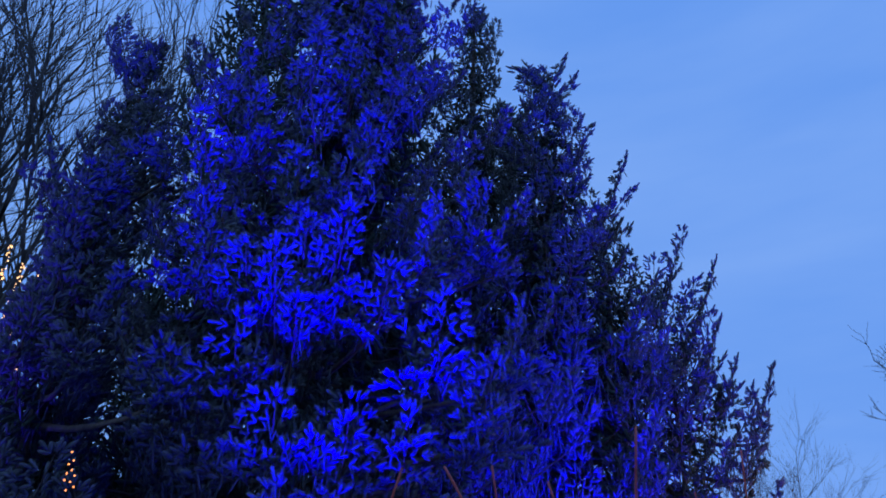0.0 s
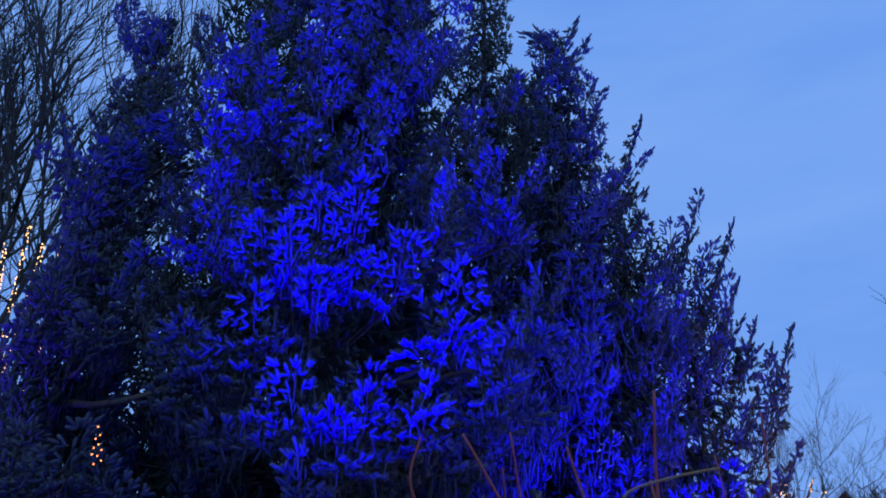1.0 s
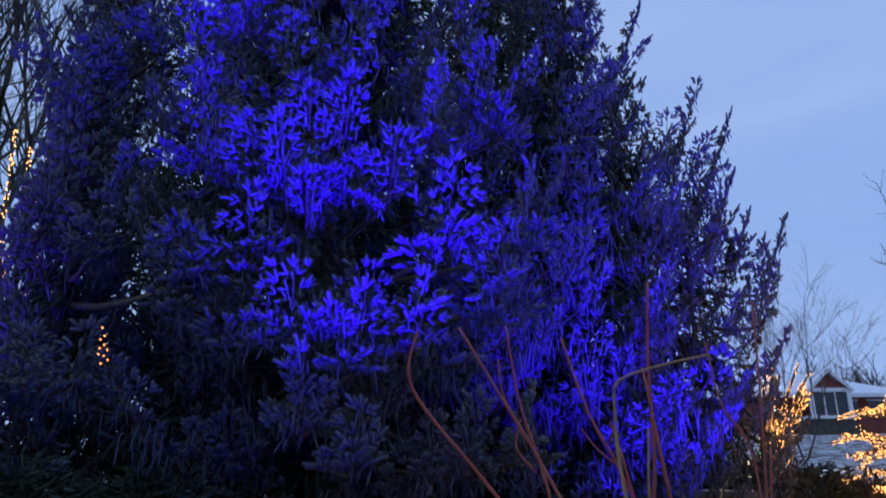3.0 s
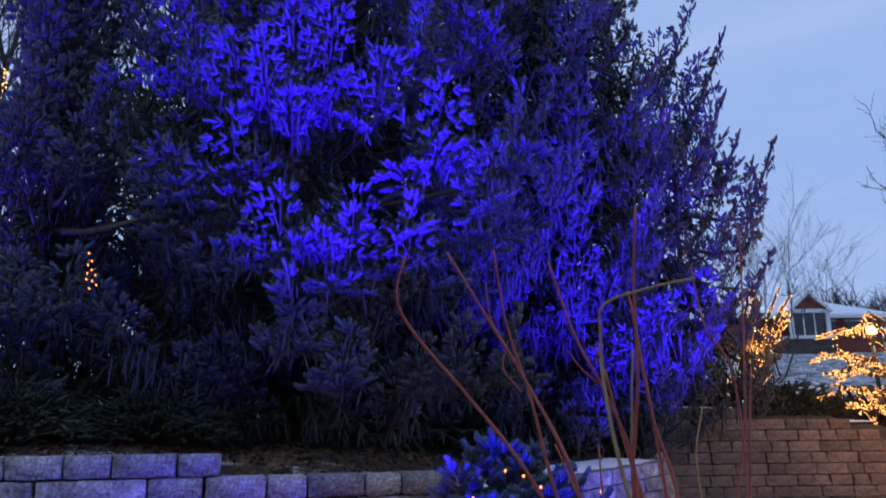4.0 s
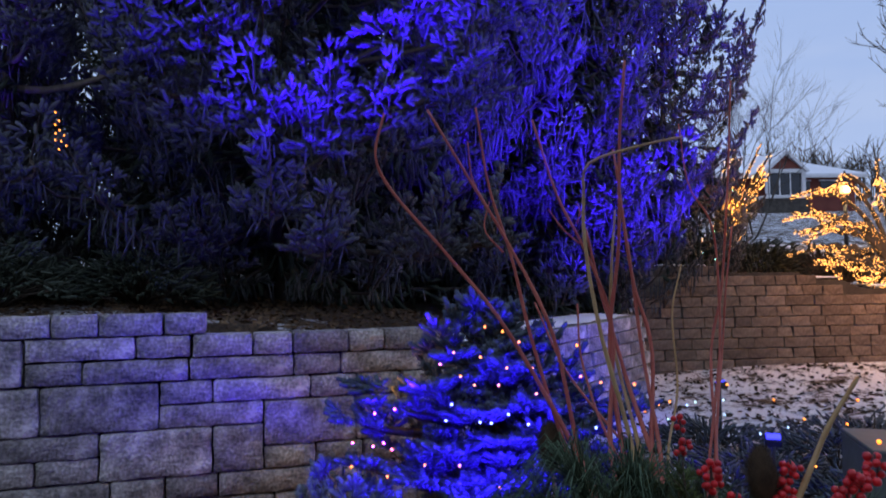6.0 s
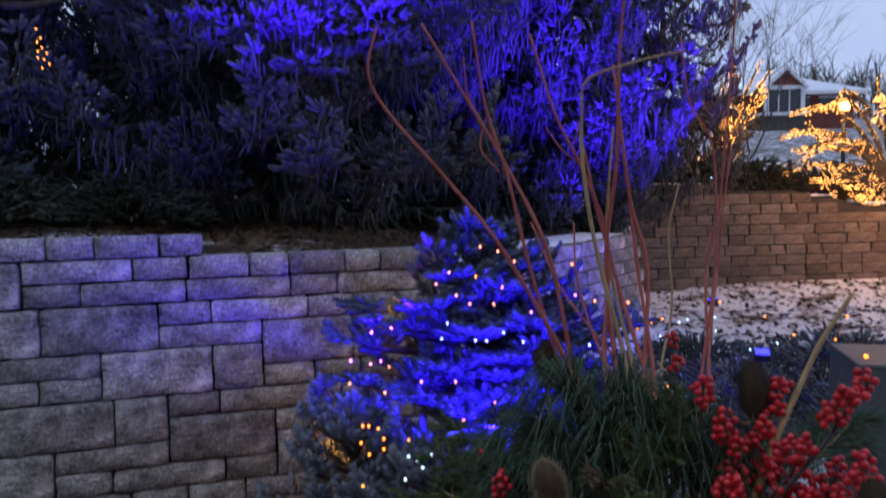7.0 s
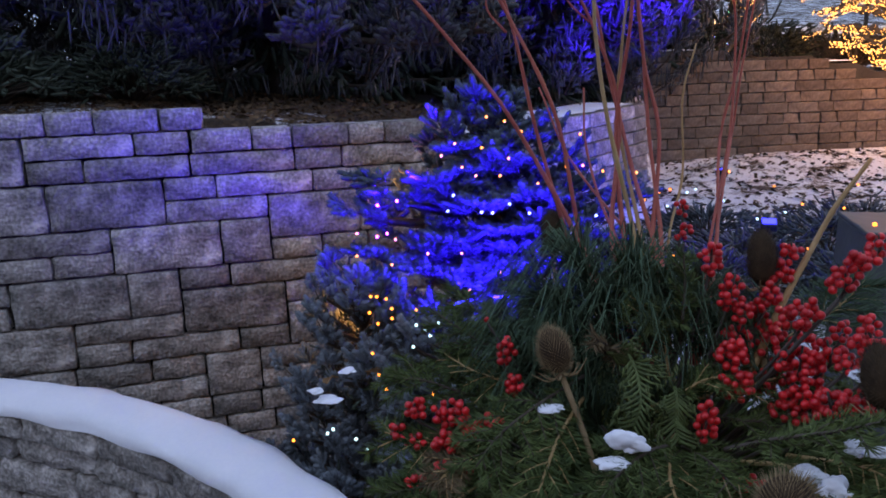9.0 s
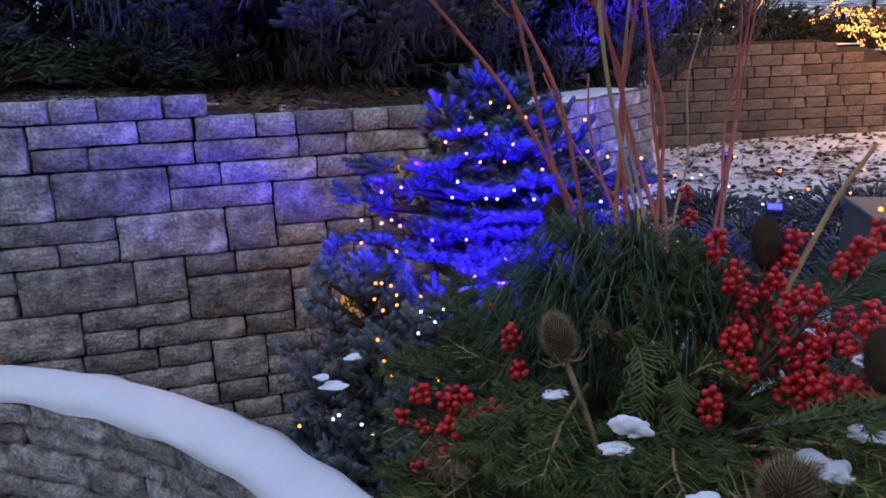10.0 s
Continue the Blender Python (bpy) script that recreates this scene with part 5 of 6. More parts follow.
needle_sprig("fir_branch", "cut fir branch with flat dark green needles", [(0.145, 0.715, 1.172), (0.089, 0.656, 1.170), (0.046, 0.611, 1.162), (0.023, 0.581, 1.148)], FIR, 0, 0.0145, side_n=11, side_len=0.06, per_cm=22, flat=0.3, seed=200, stem_mat=BARK)
needle_sprig("fir_branch", "cut fir branch with flat dark green needles", [(0.143, 0.705, 1.151), (0.106, 0.624, 1.156), (0.086, 0.576, 1.149), (0.074, 0.548, 1.139)], FIR, 0, 0.017, side_n=10, side_len=0.048, per_cm=22, flat=0.3, seed=201, stem_mat=TWIG_TAN)
needle_sprig("fir_branch", "cut fir branch with flat dark green needles", [(0.239, 0.661, 1.119), (0.186, 0.600, 1.149), (0.146, 0.563, 1.147), (0.115, 0.532, 1.127)], FIR, 0, 0.0145, side_n=12, side_len=0.048, per_cm=22, flat=0.3, seed=202, stem_mat=BARK)
needle_sprig("fir_branch", "cut fir branch with flat dark green needles", [(0.230, 0.670, 1.127), (0.199, 0.589, 1.138), (0.190, 0.544, 1.138), (0.194, 0.513, 1.132)], FIR, 0, 0.0145, side_n=10, side_len=0.048, per_cm=22, flat=0.3, seed=203, stem_mat=TWIG_TAN)
needle_sprig("fir_branch", "cut fir branch with flat dark green needles", [(0.253, 0.599, 1.148), (0.278, 0.557, 1.181), (0.309, 0.528, 1.203), (0.340, 0.497, 1.230)], FIR, 0, 0.0145, side_n=10, side_len=0.05, per_cm=22, flat=0.3, seed=204, stem_mat=BARK)
needle_sprig("fir_branch", "cut fir branch with flat dark green needles", [(0.271, 0.625, 1.120), (0.292, 0.559, 1.153), (0.309, 0.502, 1.162), (0.323, 0.468, 1.165)], FIR, 0, 0.0145, side_n=12, side_len=0.048, per_cm=22, flat=0.3, seed=205, stem_mat=TWIG_TAN)
needle_sprig("fir_branch", "cut fir branch with flat dark green needles", [(0.103, 0.767, 1.150), (0.059, 0.773, 1.177), (0.021, 0.793, 1.195), (-0.022, 0.832, 1.214)], FIR, 0, 0.0145, side_n=11, side_len=0.052, per_cm=22, flat=0.3, seed=206, stem_mat=BARK)
needle_sprig("fir_branch", "cut fir branch with flat dark green needles", [(0.103, 0.762, 1.138), (0.062, 0.742, 1.156), (0.025, 0.749, 1.168), (-0.006, 0.776, 1.178)], FIR, 0, 0.0145, side_n=12, side_len=0.052, per_cm=22, flat=0.3, seed=207, stem_mat=TWIG_TAN)
needle_sprig("fir_branch", "cut fir branch with flat dark green needles", [(0.095, 0.755, 1.121), (0.037, 0.735, 1.139), (-0.026, 0.744, 1.158), (-0.071, 0.763, 1.157)], FIR, 0, 0.0155, side_n=14, side_len=0.058, per_cm=22, flat=0.3, seed=208, stem_mat=BARK)
needle_sprig("fir_branch", "cut fir branch with flat dark green needles", [(0.094, 0.746, 1.104), (0.034, 0.701, 1.116), (-0.020, 0.679, 1.117), (-0.067, 0.683, 1.129)], FIR, 0, 0.0155, side_n=14, side_len=0.058, per_cm=22, flat=0.3, seed=209, stem_mat=TWIG_TAN)
needle_sprig("fir_branch", "cut fir branch with flat dark green needles", [(0.093, 0.734, 1.082), (0.032, 0.669, 1.101), (-0.020, 0.625, 1.104), (-0.062, 0.601, 1.109)], FIR, 0, 0.0155, side_n=14, side_len=0.052, per_cm=22, flat=0.3, seed=210, stem_mat=BARK)
needle_sprig("fir_branch", "cut fir branch with flat dark green needles", [(0.057, 0.682, 1.086), (0.013, 0.619, 1.095), (-0.020, 0.575, 1.101), (-0.056, 0.571, 1.099)], FIR, 0, 0.0155, side_n=12, side_len=0.052, per_cm=22, flat=0.3, seed=211, stem_mat=TWIG_TAN)
needle_sprig("fir_branch", "cut fir branch with flat dark green needles", [(0.119, 0.699, 1.088), (0.067, 0.616, 1.095), (0.037, 0.573, 1.100), (0.020, 0.550, 1.100)], FIR, 0, 0.0145, side_n=12, side_len=0.052, per_cm=22, flat=0.3, seed=212, stem_mat=BARK)
needle_sprig("fir_branch", "cut fir branch with flat dark green needles", [(0.167, 0.667, 1.092), (0.133, 0.590, 1.110), (0.100, 0.551, 1.114), (0.082, 0.529, 1.114)], FIR, 0, 0.0145, side_n=12, side_len=0.052, per_cm=22, flat=0.3, seed=213, stem_mat=TWIG_TAN)
needle_sprig("fir_branch", "cut fir branch with flat dark green needles", [(0.247, 0.719, 1.193), (0.246, 0.713, 1.234), (0.250, 0.723, 1.268), (0.250, 0.733, 1.299)], FIR, 0, 0.0155, side_n=6, side_len=0.03, per_cm=22, flat=0.3, seed=214, stem_mat=BARK)
needle_sprig("fir_branch", "cut fir branch with flat dark green needles", [(0.235, 0.713, 1.170), (0.232, 0.728, 1.203), (0.225, 0.743, 1.237), (0.217, 0.775, 1.259)], FIR, 0, 0.0145, side_n=9, side_len=0.06, per_cm=22, flat=0.3, seed=215, stem_mat=TWIG_TAN)
needle_sprig("fir_branch", "cut fir branch with flat dark green needles", [(0.261, 0.703, 1.168), (0.297, 0.722, 1.191), (0.327, 0.740, 1.209), (0.357, 0.755, 1.222)], FIR, 0, 0.0145, side_n=10, side_len=0.048, per_cm=22, flat=0.3, seed=216, stem_mat=BARK)
needle_sprig("fir_branch", "cut fir branch with flat dark green needles", [(0.260, 0.695, 1.152), (0.302, 0.686, 1.168), (0.350, 0.691, 1.177), (0.402, 0.693, 1.187)], FIR, 0, 0.0145, side_n=12, side_len=0.052, per_cm=22, flat=0.3, seed=217, stem_mat=TWIG_TAN)
needle_sprig("fir_branch", "cut fir branch with flat dark green needles", [(0.259, 0.690, 1.141), (0.296, 0.653, 1.147), (0.344, 0.640, 1.164), (0.398, 0.644, 1.185)], FIR, 0, 0.0155, side_n=12, side_len=0.058, per_cm=22, flat=0.3, seed=218, stem_mat=BARK)
needle_sprig("fir_branch", "cut fir branch with flat dark green needles", [(0.215, 0.721, 1.127), (0.233, 0.685, 1.158), (0.254, 0.667, 1.185), (0.279, 0.660, 1.193)], FIR, 0, 0.0145, side_n=10, side_len=0.048, per_cm=22, flat=0.3, seed=219, stem_mat=TWIG_TAN)
needle_sprig("fir_branch", "cut fir branch with flat dark green needles", [(0.213, 0.710, 1.106), (0.223, 0.648, 1.127), (0.238, 0.599, 1.137), (0.244, 0.548, 1.139)], FIR, 0, 0.0145, side_n=12, side_len=0.052, per_cm=22, flat=0.3, seed=220, stem_mat=BARK)
needle_sprig("fir_branch", "cut fir branch with flat dark green needles", [(0.211, 0.699, 1.085), (0.222, 0.593, 1.117), (0.234, 0.543, 1.126), (0.241, 0.513, 1.125)], FIR, 0, 0.0145, side_n=12, side_len=0.052, per_cm=22, flat=0.3, seed=221, stem_mat=TWIG_TAN)
needle_sprig("fir_branch", "cut fir branch with flat dark green needles", [(0.283, 0.589, 1.112), (0.295, 0.524, 1.142), (0.313, 0.491, 1.149), (0.324, 0.460, 1.156)], FIR, 0, 0.0145, side_n=12, side_len=0.052, per_cm=22, flat=0.3, seed=222, stem_mat=BARK)
needle_sprig("fir_branch", "cut fir branch with flat dark green needles", [(0.317, 0.611, 1.133), (0.329, 0.565, 1.154), (0.342, 0.538, 1.164), (0.354, 0.505, 1.169)], FIR, 0, 0.0145, side_n=12, side_len=0.048, per_cm=22, flat=0.3, seed=223, stem_mat=TWIG_TAN)
needle_sprig("fir_branch", "cut fir branch with flat dark green needles", [(0.132, 0.783, 1.170), (0.089, 0.817, 1.187), (0.051, 0.844, 1.193), (0.003, 0.898, 1.221)], FIR, 0, 0.017, side_n=9, side_len=0.06, per_cm=22, flat=0.3, seed=224, stem_mat=BARK)
needle_sprig("pine_branch", "cut pine branch with long soft needles", [(0.324, 0.727, 1.175), (0.389, 0.754, 1.201), (0.435, 0.762, 1.224), (0.470, 0.775, 1.251)], PINE, 0, 0.03, side_n=10, side_len=0.06, per_cm=22, flat=0.3, seed=225, stem_mat=TWIG_TAN)
needle_sprig("browned_twig", "short browned conifer twig tip", [(0.184, 0.731, 1.177), (0.165, 0.702, 1.203), (0.164, 0.686, 1.216), (0.149, 0.682, 1.227)], DRY, 0, 0.0155, side_n=5, side_len=0.03, per_cm=22, flat=0.3, seed=226, stem_mat=BARK)
needle_sprig("browned_twig", "short browned conifer twig tip", [(0.030, 0.618, 1.132), (0.010, 0.601, 1.142), (-0.003, 0.588, 1.139), (-0.013, 0.573, 1.134)], DRY, 0, 0.014, side_n=6, side_len=0.03, per_cm=22, flat=0.3, seed=227, stem_mat=TWIG_TAN)
needle_sprig("browned_twig", "short browned conifer twig tip", [(0.028, 0.701, 1.116), (0.007, 0.683, 1.124), (-0.008, 0.679, 1.117), (-0.020, 0.675, 1.110)], DRY, 0, 0.014, side_n=5, side_len=0.03, per_cm=22, flat=0.3, seed=228, stem_mat=BARK)
pine_fall([(0.174, 0.757, 1.207), (0.161, 0.778, 1.260), (0.150, 0.786, 1.278)], 300, 170)
pine_fall([(0.182, 0.746, 1.184), (0.135, 0.773, 1.229), (0.111, 0.781, 1.241)], 301, 170)
pine_fall([(0.162, 0.740, 1.161), (0.139, 0.754, 1.182), (0.128, 0.761, 1.194)], 302, 170)
pine_fall([(0.186, 0.735, 1.162), (0.177, 0.756, 1.207), (0.184, 0.763, 1.231)], 303, 170)
pine_fall([(0.154, 0.725, 1.127), (0.149, 0.737, 1.149), (0.157, 0.746, 1.172)], 304, 170)
pine_fall([(0.194, 0.748, 1.197), (0.202, 0.763, 1.244), (0.209, 0.771, 1.274)], 305, 170)
pine_fall([(0.217, 0.737, 1.187), (0.224, 0.749, 1.222), (0.237, 0.757, 1.258)], 306, 150)
pine_fall([(0.170, 0.711, 1.107), (0.159, 0.719, 1.117), (0.148, 0.729, 1.132)], 307, 150)
pine_fall([(0.124, 0.736, 1.136), (0.101, 0.749, 1.158), (0.083, 0.762, 1.181)], 308, 150)
pine_fall([(0.240, 0.730, 1.170), (0.262, 0.745, 1.215), (0.275, 0.750, 1.240)], 309, 170)
pine_fall([(0.265, 0.730, 1.140), (0.290, 0.745, 1.180), (0.305, 0.750, 1.200)], 310, 170)
cedar_lace([(0.180, 0.670, 1.216), (0.184, 0.651, 1.200), (0.182, 0.630, 1.180), (0.173, 0.621, 1.158)], 400)
cedar_lace([(0.206, 0.756, 1.259), (0.209, 0.740, 1.245), (0.211, 0.723, 1.231), (0.215, 0.716, 1.215)], 401)
cedar_lace([(0.222, 0.655, 1.185), (0.220, 0.639, 1.175), (0.216, 0.632, 1.160), (0.219, 0.621, 1.142)], 402)
cedar_lace([(0.188, 0.772, 1.261), (0.203, 0.772, 1.274), (0.218, 0.769, 1.277), (0.232, 0.761, 1.263)], 403)
cedar_lace([(0.161, 0.684, 1.211), (0.177, 0.679, 1.209), (0.185, 0.666, 1.209), (0.192, 0.658, 1.196)], 404)


def twig(line, r, mat, label, side=()):
    """A bare upright stem with a few side shoots."""
    t = thing("dogwood_twig", label, "twig", "upright stems in the planter", tuple(line[0]))
    o = np.array(line[0])
    p = spline(line, 26) - o
    p = p + np.sin(np.linspace(0, 14, 26))[:, None] * np.array([0.0012, 0.0008, 0])
    knots = 1 + 0.14 * (np.arange(26) % 6 == 0)
    link("stem", mesh_of("stem", *tube_mesh([(p, np.linspace(r, r * 0.45, 26) * knots)], 6), mat, True), t)
    for s in side:
        q = spline(s, 10) - o
        link("side_shoot", mesh_of("side_shoot", *tube_mesh([(q, np.linspace(r * 0.5, r * 0.25, 10))], 5), mat, True), t)


RED, TAN = "smooth red dogwood stem standing in the planter", "bent tan willow stem standing in the planter"

twig([(0.194, 0.771, 1.173), (0.178, 0.880, 1.258), (0.088, 0.911, 1.430), (0.012, 0.918, 1.526), (-0.057, 0.912, 1.607), (-0.081, 0.903, 1.658), (-0.071, 0.894, 1.712)], 0.0034, TWIG_RED, RED, [])
twig([(0.200, 0.770, 1.174), (0.175, 0.883, 1.265), (0.145, 0.903, 1.423), (0.086, 0.914, 1.547), (0.035, 0.909, 1.636), (-0.016, 0.896, 1.716)], 0.0034, TWIG_RED, RED, [[(0.064, 0.913, 1.588), (0.043, 0.915, 1.629), (0.037, 0.903, 1.676)]])
twig([(0.206, 0.769, 1.174), (0.169, 0.890, 1.249), (0.119, 0.927, 1.421), (0.092, 0.934, 1.533), (0.066, 0.929, 1.623), (0.047, 0.913, 1.723)], 0.0032, TWIG_RED, RED, [[(0.084, 0.935, 1.533), (0.060, 0.940, 1.564), (0.067, 0.942, 1.602)]])
twig([(0.212, 0.767, 1.175), (0.209, 0.879, 1.280), (0.229, 0.938, 1.427), (0.196, 0.949, 1.532), (0.160, 0.950, 1.610), (0.124, 0.940, 1.711)], 0.0032, TWIG_RED, RED, [[(0.189, 0.950, 1.544), (0.167, 0.953, 1.564), (0.148, 0.954, 1.591)], [(0.185, 0.949, 1.571), (0.189, 0.947, 1.586), (0.186, 0.947, 1.598)]])
twig([(0.224, 0.764, 1.175), (0.233, 0.863, 1.283), (0.204, 0.892, 1.424), (0.186, 0.899, 1.539), (0.183, 0.896, 1.604), (0.190, 0.889, 1.643), (0.248, 0.872, 1.662), (0.298, 0.855, 1.671)], 0.0032, TWIG_TAN, TAN, [])
twig([(0.221, 0.765, 1.175), (0.225, 0.888, 1.292), (0.225, 0.938, 1.420), (0.238, 0.939, 1.547), (0.239, 0.923, 1.682), (0.240, 0.901, 1.779)], 0.0036, TWIG_RED, RED, [])
twig([(0.230, 0.762, 1.176), (0.252, 0.854, 1.270), (0.271, 0.904, 1.401), (0.251, 0.915, 1.487), (0.239, 0.916, 1.583), (0.228, 0.911, 1.650)], 0.0032, TWIG_RED, RED, [])
twig([(0.233, 0.762, 1.176), (0.264, 0.851, 1.271), (0.258, 0.909, 1.415), (0.245, 0.917, 1.531), (0.233, 0.917, 1.636), (0.227, 0.919, 1.666)], 0.003, TWIG_RED, RED, [])
twig([(0.270, 0.746, 1.168), (0.317, 0.844, 1.271), (0.355, 0.897, 1.401), (0.356, 0.902, 1.487), (0.349, 0.903, 1.567), (0.323, 0.908, 1.619), (0.308, 0.901, 1.696)], 0.002, TWIG_RED, RED, [])
twig([(0.276, 0.744, 1.169), (0.326, 0.841, 1.271), (0.352, 0.919, 1.399), (0.367, 0.920, 1.486), (0.375, 0.912, 1.604), (0.371, 0.887, 1.748)], 0.0023, TWIG_RED, RED, [])
twig([(0.273, 0.745, 1.168), (0.322, 0.838, 1.258), (0.373, 0.942, 1.387), (0.382, 0.945, 1.464), (0.390, 0.940, 1.565)], 0.0022, TWIG_RED, RED, [])
twig([(0.242, 0.759, 1.177), (0.228, 0.867, 1.253), (0.202, 0.933, 1.327), (0.192, 0.965, 1.390), (0.189, 0.981, 1.462)], 0.0026, TWIG_RED, RED, [])
twig([(0.248, 0.758, 1.177), (0.258, 0.853, 1.270), (0.242, 0.941, 1.376), (0.225, 0.974, 1.468), (0.201, 0.977, 1.567)], 0.004, TWIG_RED, RED, [])
twig([(0.236, 0.761, 1.176), (0.245, 0.883, 1.292), (0.233, 0.970, 1.425), (0.237, 0.971, 1.510), (0.240, 0.966, 1.591)], 0.0032, TWIG_TAN, TAN, [])
twig([(0.259, 0.754, 1.178), (0.280, 0.877, 1.264), (0.318, 0.956, 1.342), (0.324, 0.986, 1.443), (0.339, 0.994, 1.515)], 0.0022, TWIG_TAN, TAN, [])
twig([(0.230, 0.758, 1.164), (0.282, 0.834, 1.232), (0.239, 0.913, 1.278), (0.175, 0.975, 1.367), (0.131, 0.991, 1.464)], 0.0026, TWIG_RED, RED, [])
twig([(0.316, 0.705, 1.171), (0.356, 0.720, 1.253), (0.400, 0.741, 1.326), (0.445, 0.751, 1.391)], 0.0045, TWIG_TAN, TAN, [])


BERRY_MESH = ball_mesh("berry", 0.0040, BERRY, 2)


def berry_branch(at, count, wide, tall, seed):
    """A short stem packed with red berries."""
    g = np.random.default_rng(seed)
    at = np.array(at)
    br = thing("berry_branch", "winterberry stem packed with glossy red berries", "branch", "winterberry stems", tuple(at))
    low = (HEART - at) * 0.55 + np.array([0, 0, -0.02])
    axis = np.array([g.uniform(-0.2, 0.2), 0, 1.0])
    line = spline([low, low * 0.4 + np.array([0, 0, -0.01]), -axis * tall, axis * tall], 12)
    link("stem", mesh_of("stem", *tube_mesh([(line, np.linspace(0.0022, 0.0012, 12))], 5), GREY_BARK, True), br)
    done = []
    tries = 0
    while len(done) < count and tries < count * 40:
        tries += 1
        v = g.normal(0, 1, 3)
        v = v / np.linalg.norm(v) * g.uniform(0.35, 1.0)
        p = np.array([v[0] * wide, v[1] * wide * 0.9, v[2] * tall])
        if all(np.linalg.norm(p - q) > 0.0076 for q in done):
            done.append(p)
            link("berry", BERRY_MESH, br, at=Matrix.Translation(p) @ Matrix.Rotation(g.uniform(0, 6), 4, "X") @ Matrix.Scale(g.uniform(0.88, 1.1), 4))


berry_branch((0.275, 0.723, 1.297), 17, 0.0130, 0.0180, 500)
berry_branch((0.291, 0.706, 1.263), 22, 0.0130, 0.0202, 501)
berry_branch((0.301, 0.696, 1.245), 10, 0.0083, 0.0124, 502)
berry_branch((0.280, 0.669, 1.213), 25, 0.0162, 0.0164, 503)
berry_branch((0.283, 0.655, 1.186), 25, 0.0162, 0.0164, 504)
berry_branch((0.241, 0.617, 1.170), 22, 0.0099, 0.0234, 505)
berry_branch((0.341, 0.658, 1.257), 28, 0.0231, 0.0153, 506)
berry_branch((0.364, 0.635, 1.297), 17, 0.0135, 0.0149, 507)
berry_branch((0.377, 0.633, 1.313), 14, 0.0158, 0.0117, 508)
berry_branch((0.361, 0.731, 1.299), 8, 0.0112, 0.0106, 509)
berry_branch((0.352, 0.730, 1.278), 17, 0.0137, 0.0118, 510)
berry_branch((0.334, 0.709, 1.260), 10, 0.0109, 0.0115, 511)
berry_branch((0.323, 0.710, 1.248), 8, 0.0085, 0.0104, 512)
berry_branch((0.339, 0.716, 1.221), 20, 0.0174, 0.0142, 513)
berry_branch((0.350, 0.686, 1.219), 25, 0.0243, 0.0173, 514)
berry_branch((0.323, 0.715, 1.199), 11, 0.0187, 0.0153, 515)
berry_branch((0.336, 0.698, 1.174), 31, 0.0249, 0.0236, 516)
berry_branch((0.344, 0.659, 1.204), 34, 0.0261, 0.0191, 517)
berry_branch((0.367, 0.652, 1.217), 22, 0.0213, 0.0146, 518)
berry_branch((0.346, 0.646, 1.179), 28, 0.0237, 0.0168, 519)
berry_branch((0.344, 0.602, 1.189), 25, 0.0203, 0.0128, 520)
berry_branch((0.330, 0.645, 1.162), 20, 0.0213, 0.0112, 521)
berry_branch((0.368, 0.591, 1.194), 20, 0.0203, 0.0107, 522)
berry_branch((0.388, 0.624, 1.240), 20, 0.0150, 0.0164, 523)
berry_branch((0.401, 0.646, 1.251), 6, 0.0095, 0.0067, 524)
berry_branch((0.390, 0.670, 1.233), 8, 0.0122, 0.0104, 525)
berry_branch((0.380, 0.599, 1.226), 4, 0.0090, 0.0075, 526)
berry_branch((0.399, 0.647, 1.325), 11, 0.0104, 0.0110, 527)
berry_branch((0.371, 0.625, 1.217), 8, 0.0127, 0.0088, 528)
berry_branch((0.301, 0.709, 1.218), 11, 0.0146, 0.0092, 529)
berry_branch((0.063, 0.717, 1.200), 13, 0.0092, 0.0164, 531)
berry_branch((0.070, 0.703, 1.170), 11, 0.0104, 0.0110, 532)
berry_branch((0.044, 0.750, 1.225), 1, 0.0018, 0.0017, 533)
berry_branch((-0.034, 0.695, 1.148), 14, 0.0116, 0.0120, 534)
berry_branch((-0.054, 0.684, 1.130), 11, 0.0092, 0.0088, 535)
berry_branch((0.001, 0.694, 1.144), 25, 0.0197, 0.0142, 536)
berry_branch((0.022, 0.687, 1.131), 17, 0.0139, 0.0099, 537)
berry_branch((0.043, 0.688, 1.136), 8, 0.0127, 0.0066, 538)
berry_branch((-0.005, 0.662, 1.128), 20, 0.0146, 0.0107, 539)
berry_branch((-0.034, 0.625, 1.106), 17, 0.0099, 0.0094, 540)
berry_branch((-0.009, 0.649, 1.105), 13, 0.0101, 0.0096, 541)
berry_branch((0.023, 0.667, 1.096), 13, 0.0127, 0.0077, 542)
berry_branch((-0.035, 0.680, 1.119), 7, 0.0092, 0.0066, 543)
berry_branch((0.298, 0.877, 1.288), 7, 0.0099, 0.0133, 544)
berry_branch((0.303, 0.902, 1.312), 6, 0.0086, 0.0123, 545)
berry_branch((0.270, 0.631, 1.088), 11, 0.0213, 0.0079, 546)
berry_branch((0.294, 0.623, 1.093), 11, 0.0154, 0.0079, 547)


